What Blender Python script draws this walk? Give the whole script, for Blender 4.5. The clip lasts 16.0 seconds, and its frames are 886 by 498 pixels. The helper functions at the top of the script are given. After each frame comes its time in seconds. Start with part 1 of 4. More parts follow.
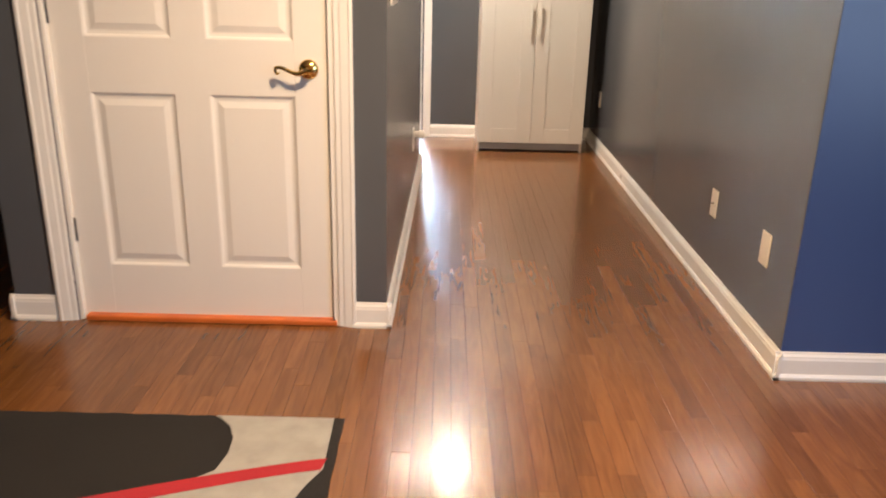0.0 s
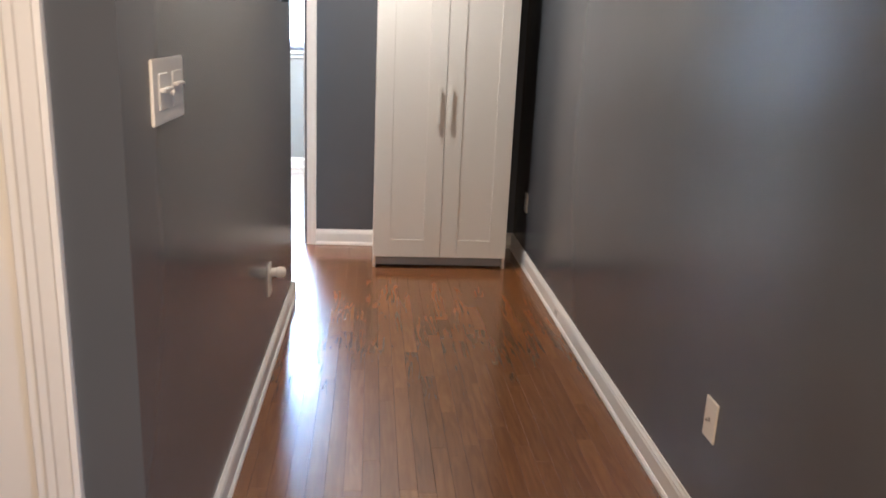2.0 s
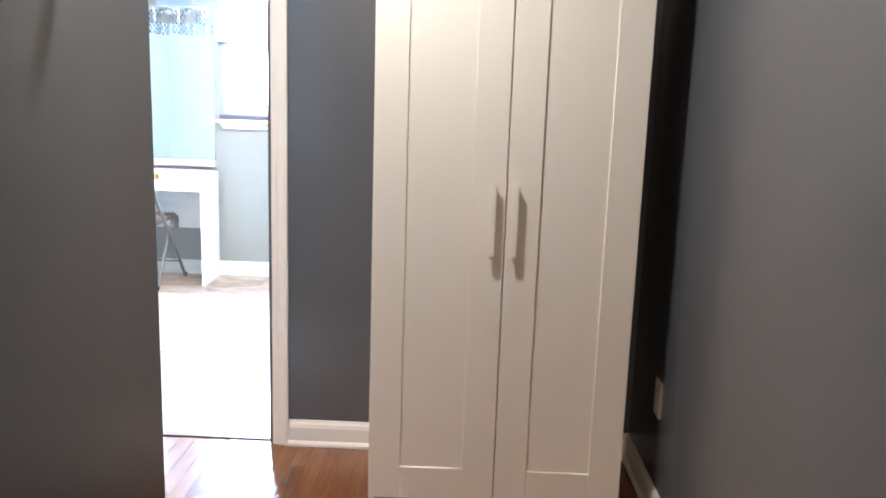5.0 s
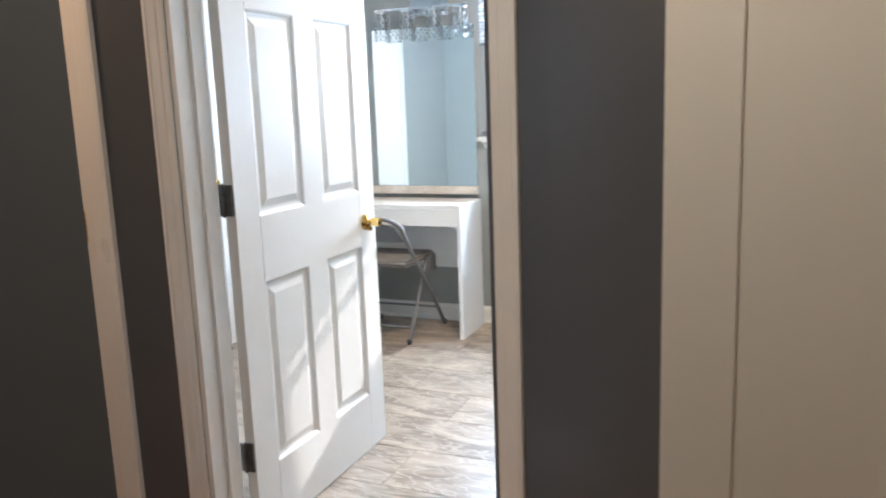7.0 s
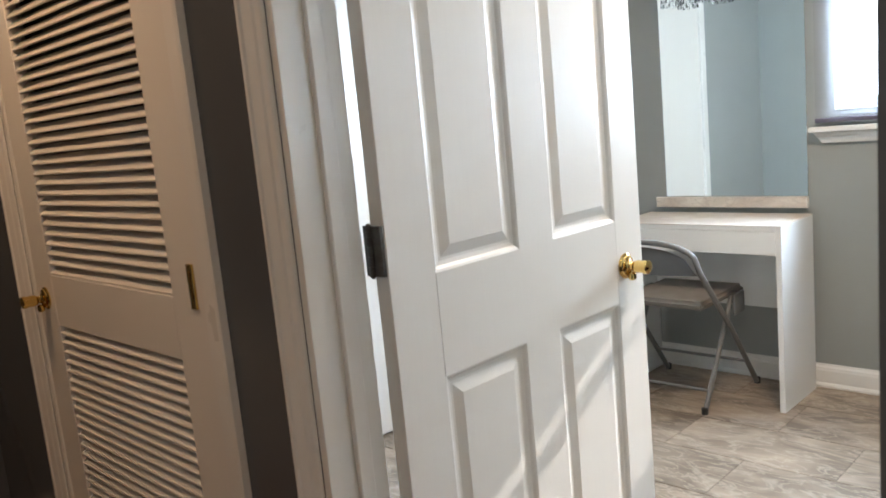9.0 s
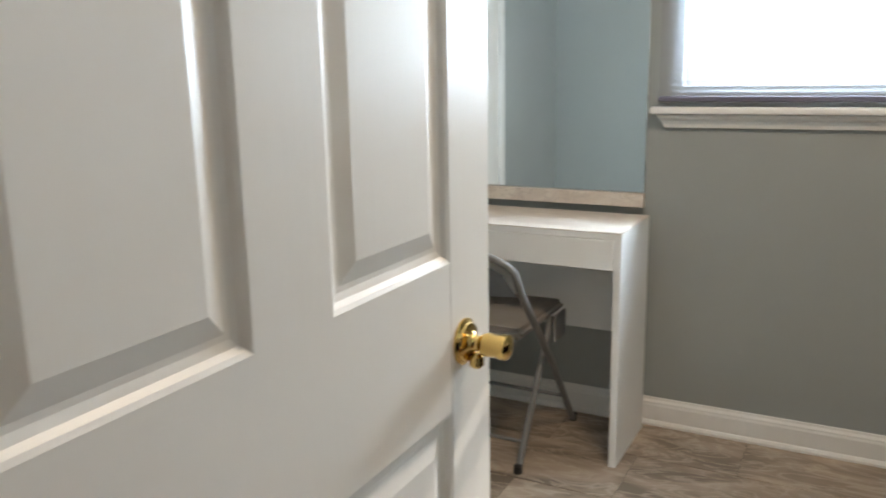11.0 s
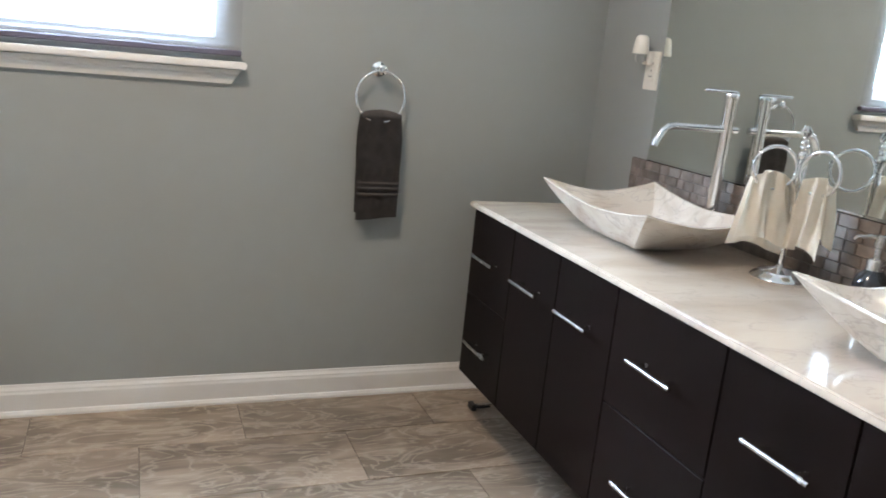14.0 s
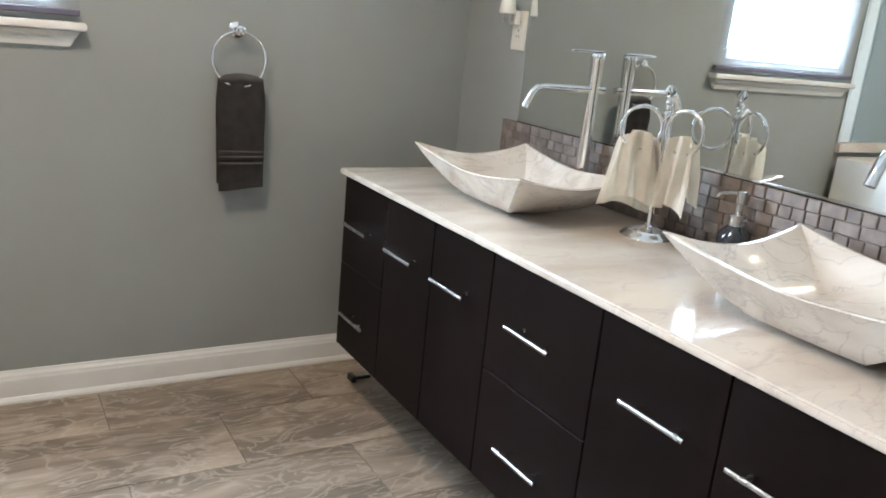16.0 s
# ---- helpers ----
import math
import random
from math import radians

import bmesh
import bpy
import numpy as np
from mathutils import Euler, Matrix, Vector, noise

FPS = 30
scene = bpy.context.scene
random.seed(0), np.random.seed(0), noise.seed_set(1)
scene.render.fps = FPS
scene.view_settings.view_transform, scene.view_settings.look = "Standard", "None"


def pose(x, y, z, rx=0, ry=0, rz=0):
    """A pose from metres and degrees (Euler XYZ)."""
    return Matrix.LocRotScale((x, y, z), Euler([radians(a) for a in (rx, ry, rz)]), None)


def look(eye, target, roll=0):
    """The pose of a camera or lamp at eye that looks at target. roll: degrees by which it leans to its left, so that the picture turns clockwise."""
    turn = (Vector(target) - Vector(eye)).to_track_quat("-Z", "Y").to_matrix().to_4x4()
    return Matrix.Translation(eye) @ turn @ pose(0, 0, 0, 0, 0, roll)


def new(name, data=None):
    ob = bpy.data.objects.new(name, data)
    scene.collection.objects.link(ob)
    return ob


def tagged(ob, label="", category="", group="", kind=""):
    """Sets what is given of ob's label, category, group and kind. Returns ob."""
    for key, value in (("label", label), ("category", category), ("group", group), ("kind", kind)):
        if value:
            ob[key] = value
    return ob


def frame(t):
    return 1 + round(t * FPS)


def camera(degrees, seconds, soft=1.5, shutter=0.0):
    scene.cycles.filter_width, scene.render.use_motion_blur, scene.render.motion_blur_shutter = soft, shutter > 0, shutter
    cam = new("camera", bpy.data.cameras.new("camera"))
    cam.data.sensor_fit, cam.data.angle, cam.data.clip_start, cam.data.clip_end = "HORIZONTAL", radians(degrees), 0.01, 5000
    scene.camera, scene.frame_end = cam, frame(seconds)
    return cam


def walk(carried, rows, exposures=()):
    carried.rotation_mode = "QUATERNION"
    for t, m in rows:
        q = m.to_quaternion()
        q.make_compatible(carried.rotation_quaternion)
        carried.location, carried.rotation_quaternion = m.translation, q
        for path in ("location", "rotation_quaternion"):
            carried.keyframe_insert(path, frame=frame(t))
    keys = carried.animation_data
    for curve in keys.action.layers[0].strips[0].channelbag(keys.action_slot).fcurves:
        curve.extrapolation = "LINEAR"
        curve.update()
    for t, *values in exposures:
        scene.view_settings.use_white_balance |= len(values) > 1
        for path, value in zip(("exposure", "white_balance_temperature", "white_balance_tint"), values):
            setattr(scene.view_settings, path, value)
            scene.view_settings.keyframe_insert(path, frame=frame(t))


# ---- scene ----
cam = camera(57.7, 16.0, soft=1.7, shutter=0.3)
PATH = [
    (0, (0.184, -0.18, 1.309), (0.188, 1.705, 0.642), 1.4),
    (0.5, (0.219, 0.143, 1.342), (0.345, 2.032, 0.698), 2.2),
    (1, (0.262, 0.488, 1.346), (0.433, 2.387, 0.743), 2.6),
    (1.5, (0.325, 0.845, 1.356), (0.511, 2.754, 0.791), 2.8),
    (2, (0.401, 1.201, 1.376), (0.587, 3.12, 0.845), 2.6),
    (2.5, (0.45, 1.561, 1.39), (0.632, 3.49, 0.894), 2.4),
    (3, (0.534, 1.947, 1.435), (0.699, 3.879, 0.945), 2.4),
    (3.2, (0.562, 2.11, 1.439), (0.723, 4.046, 0.961), 2.3),
    (5.3, (0.704, 3.607, 1.298), (0.577, 5.569, 0.931), 1.3),
    (5.5, (0.706, 3.741, 1.303), (0.518, 5.697, 0.934), 0.8),
    (6, (0.696, 4.049, 1.312), (0.343, 5.983, 0.944), 0.1),
    (6.5, (0.653, 4.344, 1.315), (0.105, 6.233, 0.948), -1.2),
    (7, (0.578, 4.622, 1.319), (-0.192, 6.432, 0.957), -2.1),
    (7.5, (0.514, 4.889, 1.299), (-0.548, 6.552, 0.967), -3.9),
    (8, (0.431, 5.119, 1.28), (-0.893, 6.587, 0.978), -5.4),
    (8.2, (0.394, 5.217, 1.285), (-0.991, 6.628, 0.987), -5.6),
    (10.3, (-0.233, 6.076, 1.249), (-1.56, 7.524, 0.872), -3.7),
    (10.5, (-0.294, 6.158, 1.245), (-1.517, 7.689, 0.849), -3.1),
    (11, (-0.397, 6.343, 1.234), (-1.316, 8.066, 0.802), -1.1),
    (11.5, (-0.462, 6.463, 1.245), (-0.972, 8.343, 0.792), 1.0),
    (12, (-0.487, 6.537, 1.226), (-0.535, 8.485, 0.772), 3.5),
    (12.5, (-0.431, 6.54, 1.193), (-0.206, 8.474, 0.738), 4.4),
    (13, (-0.383, 6.504, 1.196), (0.008, 8.406, 0.718), 4.9),
    (13.5, (-0.387, 6.496, 1.196), (0.178, 8.353, 0.714), 5.2),
    (14, (-0.392, 6.488, 1.195), (0.33, 8.292, 0.721), 5.6),
    (14.5, (-0.402, 6.472, 1.194), (0.451, 8.221, 0.732), 6.0),
    (15, (-0.399, 6.477, 1.194), (0.55, 8.176, 0.736), 6.1),
    (15.5, (-0.39, 6.492, 1.194), (0.624, 8.15, 0.725), 6.0),
    (16, (-0.357, 6.546, 1.194), (0.639, 8.196, 0.66), 5.6),
]
P_FRONT, P_BACK, P_SIDE, P_BATH, P_WIN, P_SOUTH = 23, 11, 12, 28, 255, 10
EXPOSURES = [(0.0, 2.35, 6200, 10), (1.2, 1.95, 5600, 10), (2.0, 1.85, 5300, 10), (3.0, 2.25, 5200, 10), (5.5, 1.6, 5500, 10), (7.0, 0.55, 6000, 10), (8.0, 0.3, 6100, 10), (10.5, -0.35, 7100, 10), (11.5, -0.5, 6500, 10), (12.2, -0.4, 5800, 10), (13.5, 0.0, 6400, 12), (16.0, 0.12, 6500, 10)]
walk(cam, [(t, look(eye, to, roll)) for t, eye, to, roll in PATH], EXPOSURES)

# ---------- world, sun and lamps ----------
SUN_TO = Vector((0.26, 1.0, 0.48)).normalized()      # towards the sun
sky_world = bpy.data.worlds.new("sky")
scene.world = sky_world
sky_world.use_nodes = True
_nt = sky_world.node_tree
_sky = _nt.nodes.new("ShaderNodeTexSky")
_sky.sky_type, _sky.sun_disc = "NISHITA", False
_sky.sun_elevation = math.asin(SUN_TO.z)
_sky.sun_rotation = math.atan2(SUN_TO.x, SUN_TO.y)
_nt.links.new(_sky.outputs[0], _nt.nodes["Background"].inputs["Color"])
_nt.nodes["Background"].inputs["Strength"].default_value = 0.15


def lamp(name, kind, energy, colour, place, size=0.2, size_y=None, turn=(0, 0, 0)):
    data = bpy.data.lights.new(name, kind)
    data.energy, data.color = energy, colour
    if kind == "AREA":
        data.size = size
        data.shape = "DISK" if size_y is None else "RECTANGLE"
        if size_y is not None:
            data.size_y = size_y
    elif kind == "POINT":
        data.shadow_soft_size = size
    ob = new(name, data)
    ob.matrix_world = pose(*place, *turn)
    return ob


sun = bpy.data.lights.new("sun", "SUN")
sun.energy, sun.angle, sun.color = 5.0, radians(0.5), (1.0, 0.95, 0.88)
new("sun", sun).matrix_world = Matrix.Translation((0, 0, 10)) @ SUN_TO.to_track_quat("Z", "Y").to_matrix().to_4x4()

WARM, MILD = (1.0, 0.68, 0.40), (1.0, 0.84, 0.66)
lamp("lamp_front_hall", "AREA", P_FRONT, WARM, (0.35, 1.25, 2.40), 0.30)
lamp("lamp_back_hall", "AREA", P_BACK, MILD, (0.30, 5.20, 2.40), 0.16)
lamp("lamp_side_hall", "AREA", P_SIDE, (1.0, 0.64, 0.38), (-1.75, 5.75, 2.40), 0.16)
# Added fill to brighten the bathroom's north wall and door evenly.
lamp("fill_bath", "AREA", P_BATH, (1.0, 0.80, 0.60), (-0.45, 7.75, 2.40), 0.30)
lamp("window_light_bath", "AREA", P_WIN, (0.62, 0.80, 1.0), (-0.555, 9.20, 1.62), 0.80, 0.92, (-90, 0, 0))
# Added cool fill on the blue wall, by an unseen opening made at x=3.05.
lamp("cool_fill_front", "AREA", P_SOUTH, (0.55, 0.72, 1.0), (2.9, -0.6, 1.35), 1.6, 1.3, (0, 90, 0))


# ---------- materials ----------
def mat(name, base, rough=0.5, metal=0.0, second=None, scale=3.0, stretch=(1, 1, 1), mix=1.0, fine=60.0, bump=0.04,
        coat=0.0, coat_rough=0.1, rough_var=0.08, emit=None, vary=0.0, dist=0.002):
    """A surface with broad variation (base to second), fine grain, relief and uneven gloss."""
    m = bpy.data.materials.new(name)
    m.use_nodes = True
    nt = m.node_tree
    N, L = nt.nodes, nt.links
    b = N["Principled BSDF"]
    geo = N.new("ShaderNodeNewGeometry")
    mp = N.new("ShaderNodeMapping")
    mp.inputs["Scale"].default_value = stretch
    L.new(geo.outputs["Position"], mp.inputs["Vector"])
    n1 = N.new("ShaderNodeTexNoise")
    n1.inputs["Scale"].default_value, n1.inputs["Detail"].default_value = scale, 5
    n2 = N.new("ShaderNodeTexNoise")
    n2.inputs["Scale"].default_value, n2.inputs["Detail"].default_value = fine, 3
    L.new(mp.outputs[0], n1.inputs["Vector"])
    L.new(mp.outputs[0], n2.inputs["Vector"])
    second = second or tuple(c * 0.88 for c in base)
    ramp = N.new("ShaderNodeValToRGB")
    ramp.color_ramp.elements[0].position, ramp.color_ramp.elements[1].position = 0.35, 0.68
    ramp.color_ramp.elements[0].color, ramp.color_ramp.elements[1].color = (*base, 1), (*second, 1)
    L.new(n1.outputs["Fac"], ramp.inputs[0])
    col = ramp.outputs[0]
    if vary:
        info = N.new("ShaderNodeObjectInfo")
        hsv = N.new("ShaderNodeHueSaturation")
        mr = N.new("ShaderNodeMapRange")
        mr.inputs["To Min"].default_value, mr.inputs["To Max"].default_value = 1 - vary, 1 + vary
        L.new(info.outputs["Random"], mr.inputs["Value"])
        L.new(mr.outputs[0], hsv.inputs["Value"])
        L.new(col, hsv.inputs["Color"])
        col = hsv.outputs[0]
    L.new(col, b.inputs["Base Color"])
    rr = N.new("ShaderNodeMapRange")
    rr.inputs["To Min"].default_value, rr.inputs["To Max"].default_value = max(0.02, rough - rough_var), rough + rough_var
    L.new(n1.outputs["Fac"], rr.inputs["Value"])
    L.new(rr.outputs[0], b.inputs["Roughness"])
    b.inputs["Metallic"].default_value = metal
    b.inputs["Coat Weight"].default_value = coat
    b.inputs["Coat Roughness"].default_value = coat_rough
    if bump:
        bp = N.new("ShaderNodeBump")
        bp.inputs["Strength"].default_value, bp.inputs["Distance"].default_value = bump, dist
        L.new(n2.outputs["Fac"], bp.inputs["Height"])
        L.new(bp.outputs[0], b.inputs["Normal"])
    if emit:
        b.inputs["Emission Color"].default_value = (*emit[:3], 1)
        b.inputs["Emission Strength"].default_value = emit[3]
    return m


def island_wood(name, dark, light, rough):
    """Polished oak strips: each strip its own tone, grain along y."""
    m = bpy.data.materials.new(name)
    m.use_nodes = True
    nt = m.node_tree
    N, L = nt.nodes, nt.links
    b = N["Principled BSDF"]
    geo, info = N.new("ShaderNodeNewGeometry"), N.new("ShaderNodeObjectInfo")
    add = N.new("ShaderNodeMath")
    add.operation = "ADD"
    L.new(geo.outputs["Random Per Island"], add.inputs[0])
    L.new(info.outputs["Random"], add.inputs[1])
    fr = N.new("ShaderNodeMath")
    fr.operation = "FRACT"
    L.new(add.outputs[0], fr.inputs[0])
    off = N.new("ShaderNodeVectorMath")
    off.operation = "SCALE"
    off.inputs[0].default_value = (13.0, 31.0, 7.0)
    L.new(fr.outputs[0], off.inputs["Scale"])
    pos = N.new("ShaderNodeVectorMath")
    pos.operation = "ADD"
    L.new(geo.outputs["Position"], pos.inputs[0])
    L.new(off.outputs[0], pos.inputs[1])
    mp = N.new("ShaderNodeMapping")
    mp.inputs["Scale"].default_value = (1.0, 0.10, 1.0)
    L.new(pos.outputs[0], mp.inputs["Vector"])
    grain = N.new("ShaderNodeTexNoise")
    grain.inputs["Scale"].default_value, grain.inputs["Detail"].default_value = 38, 5
    grain.inputs["Distortion"].default_value = 1.4
    broad = N.new("ShaderNodeTexNoise")
    broad.inputs["Scale"].default_value, broad.inputs["Detail"].default_value = 9, 3
    L.new(mp.outputs[0], grain.inputs["Vector"])
    L.new(mp.outputs[0], broad.inputs["Vector"])
    ramp = N.new("ShaderNodeValToRGB")
    e = ramp.color_ramp.elements
    e[0].position, e[1].position = 0.30, 0.72
    e[0].color, e[1].color = (*dark, 1), (*light, 1)
    L.new(grain.outputs["Fac"], ramp.inputs[0])
    tone = N.new("ShaderNodeMapRange")
    tone.inputs["To Min"].default_value, tone.inputs["To Max"].default_value = 0.80, 1.18
    L.new(fr.outputs[0], tone.inputs["Value"])
    tone2 = N.new("ShaderNodeMapRange")
    tone2.inputs["From Min"].default_value, tone2.inputs["From Max"].default_value = 0.3, 0.7
    tone2.inputs["To Min"].default_value, tone2.inputs["To Max"].default_value = 0.90, 1.10
    L.new(broad.outputs["Fac"], tone2.inputs["Value"])
    mul = N.new("ShaderNodeMath")
    mul.operation = "MULTIPLY"
    L.new(tone.outputs[0], mul.inputs[0])
    L.new(tone2.outputs[0], mul.inputs[1])
    hsv = N.new("ShaderNodeHueSaturation")
    L.new(mul.outputs[0], hsv.inputs["Value"])
    L.new(ramp.outputs[0], hsv.inputs["Color"])
    L.new(hsv.outputs[0], b.inputs["Base Color"])
    b.inputs["Roughness"].default_value = rough
    b.inputs["Coat Weight"].default_value, b.inputs["Coat Roughness"].default_value = 0.35, 0.10
    bp = N.new("ShaderNodeBump")
    bp.inputs["Strength"].default_value, bp.inputs["Distance"].default_value = 0.08, 0.0004
    L.new(broad.outputs["Fac"], bp.inputs["Height"])
    L.new(bp.outputs[0], b.inputs["Normal"])
    L.new(bp.outputs[0], b.inputs["Coat Normal"])
    return m


def veined(name, base, blot, vein, scale, stretch, rough, width=0.035, vein_mix=0.8, island=False, coat=0.4, distort=0.6, blot_lo=0.38, blot_hi=0.66):
    """Stone: clouded ground with thin veins."""
    m = bpy.data.materials.new(name)
    m.use_nodes = True
    nt = m.node_tree
    N, L = nt.nodes, nt.links
    b = N["Principled BSDF"]
    geo, info = N.new("ShaderNodeNewGeometry"), N.new("ShaderNodeObjectInfo")
    src = geo.outputs["Position"]
    if island:
        sc = N.new("ShaderNodeVectorMath")
        sc.operation = "SCALE"
        sc.inputs[0].default_value = (17.0, 9.0, 5.0)
        L.new(info.outputs["Random"], sc.inputs["Scale"])
        ad = N.new("ShaderNodeVectorMath")
        ad.operation = "ADD"
        L.new(src, ad.inputs[0])
        L.new(sc.outputs[0], ad.inputs[1])
        src = ad.outputs[0]
    mp = N.new("ShaderNodeMapping")
    mp.inputs["Scale"].default_value = stretch
    L.new(src, mp.inputs["Vector"])
    n1 = N.new("ShaderNodeTexNoise")
    n1.inputs["Scale"].default_value, n1.inputs["Detail"].default_value, n1.inputs["Distortion"].default_value = scale, 8, distort
    n2 = N.new("ShaderNodeTexNoise")
    n2.inputs["Scale"].default_value, n2.inputs["Detail"].default_value, n2.inputs["Distortion"].default_value = scale * 1.7, 7, distort * 1.5
    L.new(mp.outputs[0], n1.inputs["Vector"])
    L.new(mp.outputs[0], n2.inputs["Vector"])
    ramp = N.new("ShaderNodeValToRGB")
    e = ramp.color_ramp.elements
    e[0].position, e[1].position = blot_lo, blot_hi
    e[0].color, e[1].color = (*base, 1), (*blot, 1)
    L.new(n1.outputs["Fac"], ramp.inputs[0])
    v = N.new("ShaderNodeValToRGB")
    v.color_ramp.elements[0].position, v.color_ramp.elements[1].position = 0.5 - width, 0.5 + width
    v.color_ramp.elements[0].color = v.color_ramp.elements[1].color = (0, 0, 0, 1)
    mid = v.color_ramp.elements.new(0.5)
    mid.color = (vein_mix, vein_mix, vein_mix, 1)
    L.new(n2.outputs["Fac"], v.inputs[0])
    mx = N.new("ShaderNodeMix")
    mx.data_type = "RGBA"
    mx.inputs["B"].default_value = (*vein, 1)
    L.new(v.outputs[0], mx.inputs["Factor"])
    L.new(ramp.outputs[0], mx.inputs["A"])
    out = mx.outputs["Result"]
    if island:
        hs = N.new("ShaderNodeHueSaturation")
        mr = N.new("ShaderNodeMapRange")
        mr.inputs["To Min"].default_value, mr.inputs["To Max"].default_value = 0.90, 1.10
        L.new(info.outputs["Random"], mr.inputs["Value"])
        L.new(mr.outputs[0], hs.inputs["Value"])
        L.new(out, hs.inputs["Color"])
        out = hs.outputs[0]
    L.new(out, b.inputs["Base Color"])
    b.inputs["Roughness"].default_value = rough
    b.inputs["Coat Weight"].default_value, b.inputs["Coat Roughness"].default_value = coat, 0.06
    bp = N.new("ShaderNodeBump")
    bp.inputs["Strength"].default_value, bp.inputs["Distance"].default_value = 0.1, 0.001
    L.new(n1.outputs["Fac"], bp.inputs["Height"])
    L.new(bp.outputs[0], b.inputs["Normal"])
    return m


def sheer(name, colour, clear):
    """Pleated shade cloth: part of the light goes straight through, the rest is scattered."""
    m = bpy.data.materials.new(name)
    m.use_nodes = True
    nt = m.node_tree
    N, L = nt.nodes, nt.links
    N.remove(N["Principled BSDF"])
    tl, df, tr = N.new("ShaderNodeBsdfTranslucent"), N.new("ShaderNodeBsdfDiffuse"), N.new("ShaderNodeBsdfTransparent")
    tl.inputs["Color"].default_value = df.inputs["Color"].default_value = (*colour, 1)
    a, c = N.new("ShaderNodeMixShader"), N.new("ShaderNodeMixShader")
    a.inputs[0].default_value, c.inputs[0].default_value = 0.35, clear
    L.new(tl.outputs[0], a.inputs[1])
    L.new(df.outputs[0], a.inputs[2])
    L.new(a.outputs[0], c.inputs[1])
    L.new(tr.outputs[0], c.inputs[2])
    L.new(c.outputs[0], N["Material Output"].inputs["Surface"])
    return m


def glass(name, tint=(1, 1, 1), rough=0.0):
    m = bpy.data.materials.new(name)
    m.use_nodes = True
    b = m.node_tree.nodes["Principled BSDF"]
    b.inputs["Base Color"].default_value = (*tint, 1)
    b.inputs["Roughness"].default_value = rough
    b.inputs["Transmission Weight"].default_value = 1.0
    b.inputs["IOR"].default_value = 1.45
    return m


HALL = mat("eggshell_slate_grey_paint", (0.096, 0.102, 0.112), 0.25, second=(0.087, 0.093, 0.103), scale=1.2, fine=220, bump=0.06, dist=0.0004, rough_var=0.02)
BLUE = mat("eggshell_navy_blue_paint", (0.030, 0.058, 0.17), 0.34, second=(0.027, 0.052, 0.155), scale=1.2, fine=220, bump=0.10, dist=0.0006, rough_var=0.03)
STGROUT = mat("brown_stone_grout", (0.15, 0.125, 0.108), 0.9, fine=200, bump=0.3)
SAGE = mat("eggshell_sage_grey_paint", (0.315, 0.328, 0.312), 0.30, second=(0.292, 0.304, 0.290), scale=1.2, fine=220, bump=0.10, dist=0.0006, rough_var=0.03)
CEIL = mat("flat_white_ceiling_paint", (0.78, 0.77, 0.74), 0.8, fine=90, bump=0.2)
TRIM = mat("semigloss_white_trim_paint", (0.78, 0.76, 0.72), 0.30, second=(0.74, 0.72, 0.68), scale=5, fine=120, bump=0.05, rough_var=0.06)
DOORW = mat("semigloss_white_door_paint", (0.76, 0.73, 0.68), 0.34, second=(0.73, 0.70, 0.65), scale=2, fine=90, stretch=(1, 1, 0.08), bump=0.14, dist=0.001)
FOIL = mat("warm_white_foil", (0.74, 0.69, 0.61), 0.40, second=(0.72, 0.67, 0.59), scale=1.5, fine=150, bump=0.03, rough_var=0.03)
LAMW = mat("white_laminate", (0.80, 0.80, 0.78), 0.35, second=(0.77, 0.77, 0.75), scale=2, fine=200, bump=0.03)
PLAST = mat("ivory_plastic", (0.76, 0.72, 0.64), 0.35, second=(0.74, 0.70, 0.62), scale=8, fine=100, bump=0.02)
OAK = island_wood("polished_oak_strips", (0.136, 0.053, 0.0155), (0.195, 0.079, 0.0240), 0.26)
GAPD = mat("dark_gap_between_boards", (0.06, 0.026, 0.012), 0.7)
TILE = veined("travertine_look_tile", (0.150, 0.112, 0.080), (0.36, 0.275, 0.205), (0.46, 0.38, 0.30), 3.6, (0.7, 1.9, 1), 0.34, 0.045, 0.6, True, 0.15, 1.4)
GROUT = mat("brown_grout", (0.16, 0.13, 0.10), 0.9, fine=200, bump=0.3)
MARB = veined("white_marble_top", (0.60, 0.53, 0.45), (0.48, 0.41, 0.345), (0.32, 0.28, 0.26), 4.4, (0.6, 1.5, 1), 0.12, 0.016, 0.30, coat=0.5, distort=0.9)
BOWLM = veined("carved_marble", (0.64, 0.59, 0.52), (0.47, 0.40, 0.33), (0.30, 0.27, 0.25), 4.2, (1, 1.3, 1.6), 0.16, 0.018, 0.45, coat=0.5, distort=0.9)
DESKM = veined("marbled_film", (0.72, 0.66, 0.58), (0.56, 0.48, 0.41), (0.42, 0.36, 0.32), 7.0, (0.6, 1.6, 1), 0.3, 0.03, 0.5, coat=0.2, distort=1.8)
STONE = mat("tumbled_brown_stone", (0.130, 0.104, 0.088), 0.5, second=(0.205, 0.170, 0.148), scale=30, fine=150, bump=0.4, dist=0.001, vary=0.22)
ESPR = mat("espresso_brown_veneer", (0.0055, 0.0034, 0.003), 0.45, second=(0.008, 0.0046, 0.004), scale=3, fine=60, stretch=(1, 1, 0.05), bump=0.08)
ESPR.node_tree.nodes["Principled BSDF"].inputs["Specular IOR Level"].default_value = 0.06
BLACK = mat("black_plastic", (0.015, 0.015, 0.016), 0.4)
CHROME = mat("polished_chrome", (0.82, 0.82, 0.83), 0.06, 1.0, second=(0.78, 0.78, 0.79), scale=6, bump=0.0, rough_var=0.03)
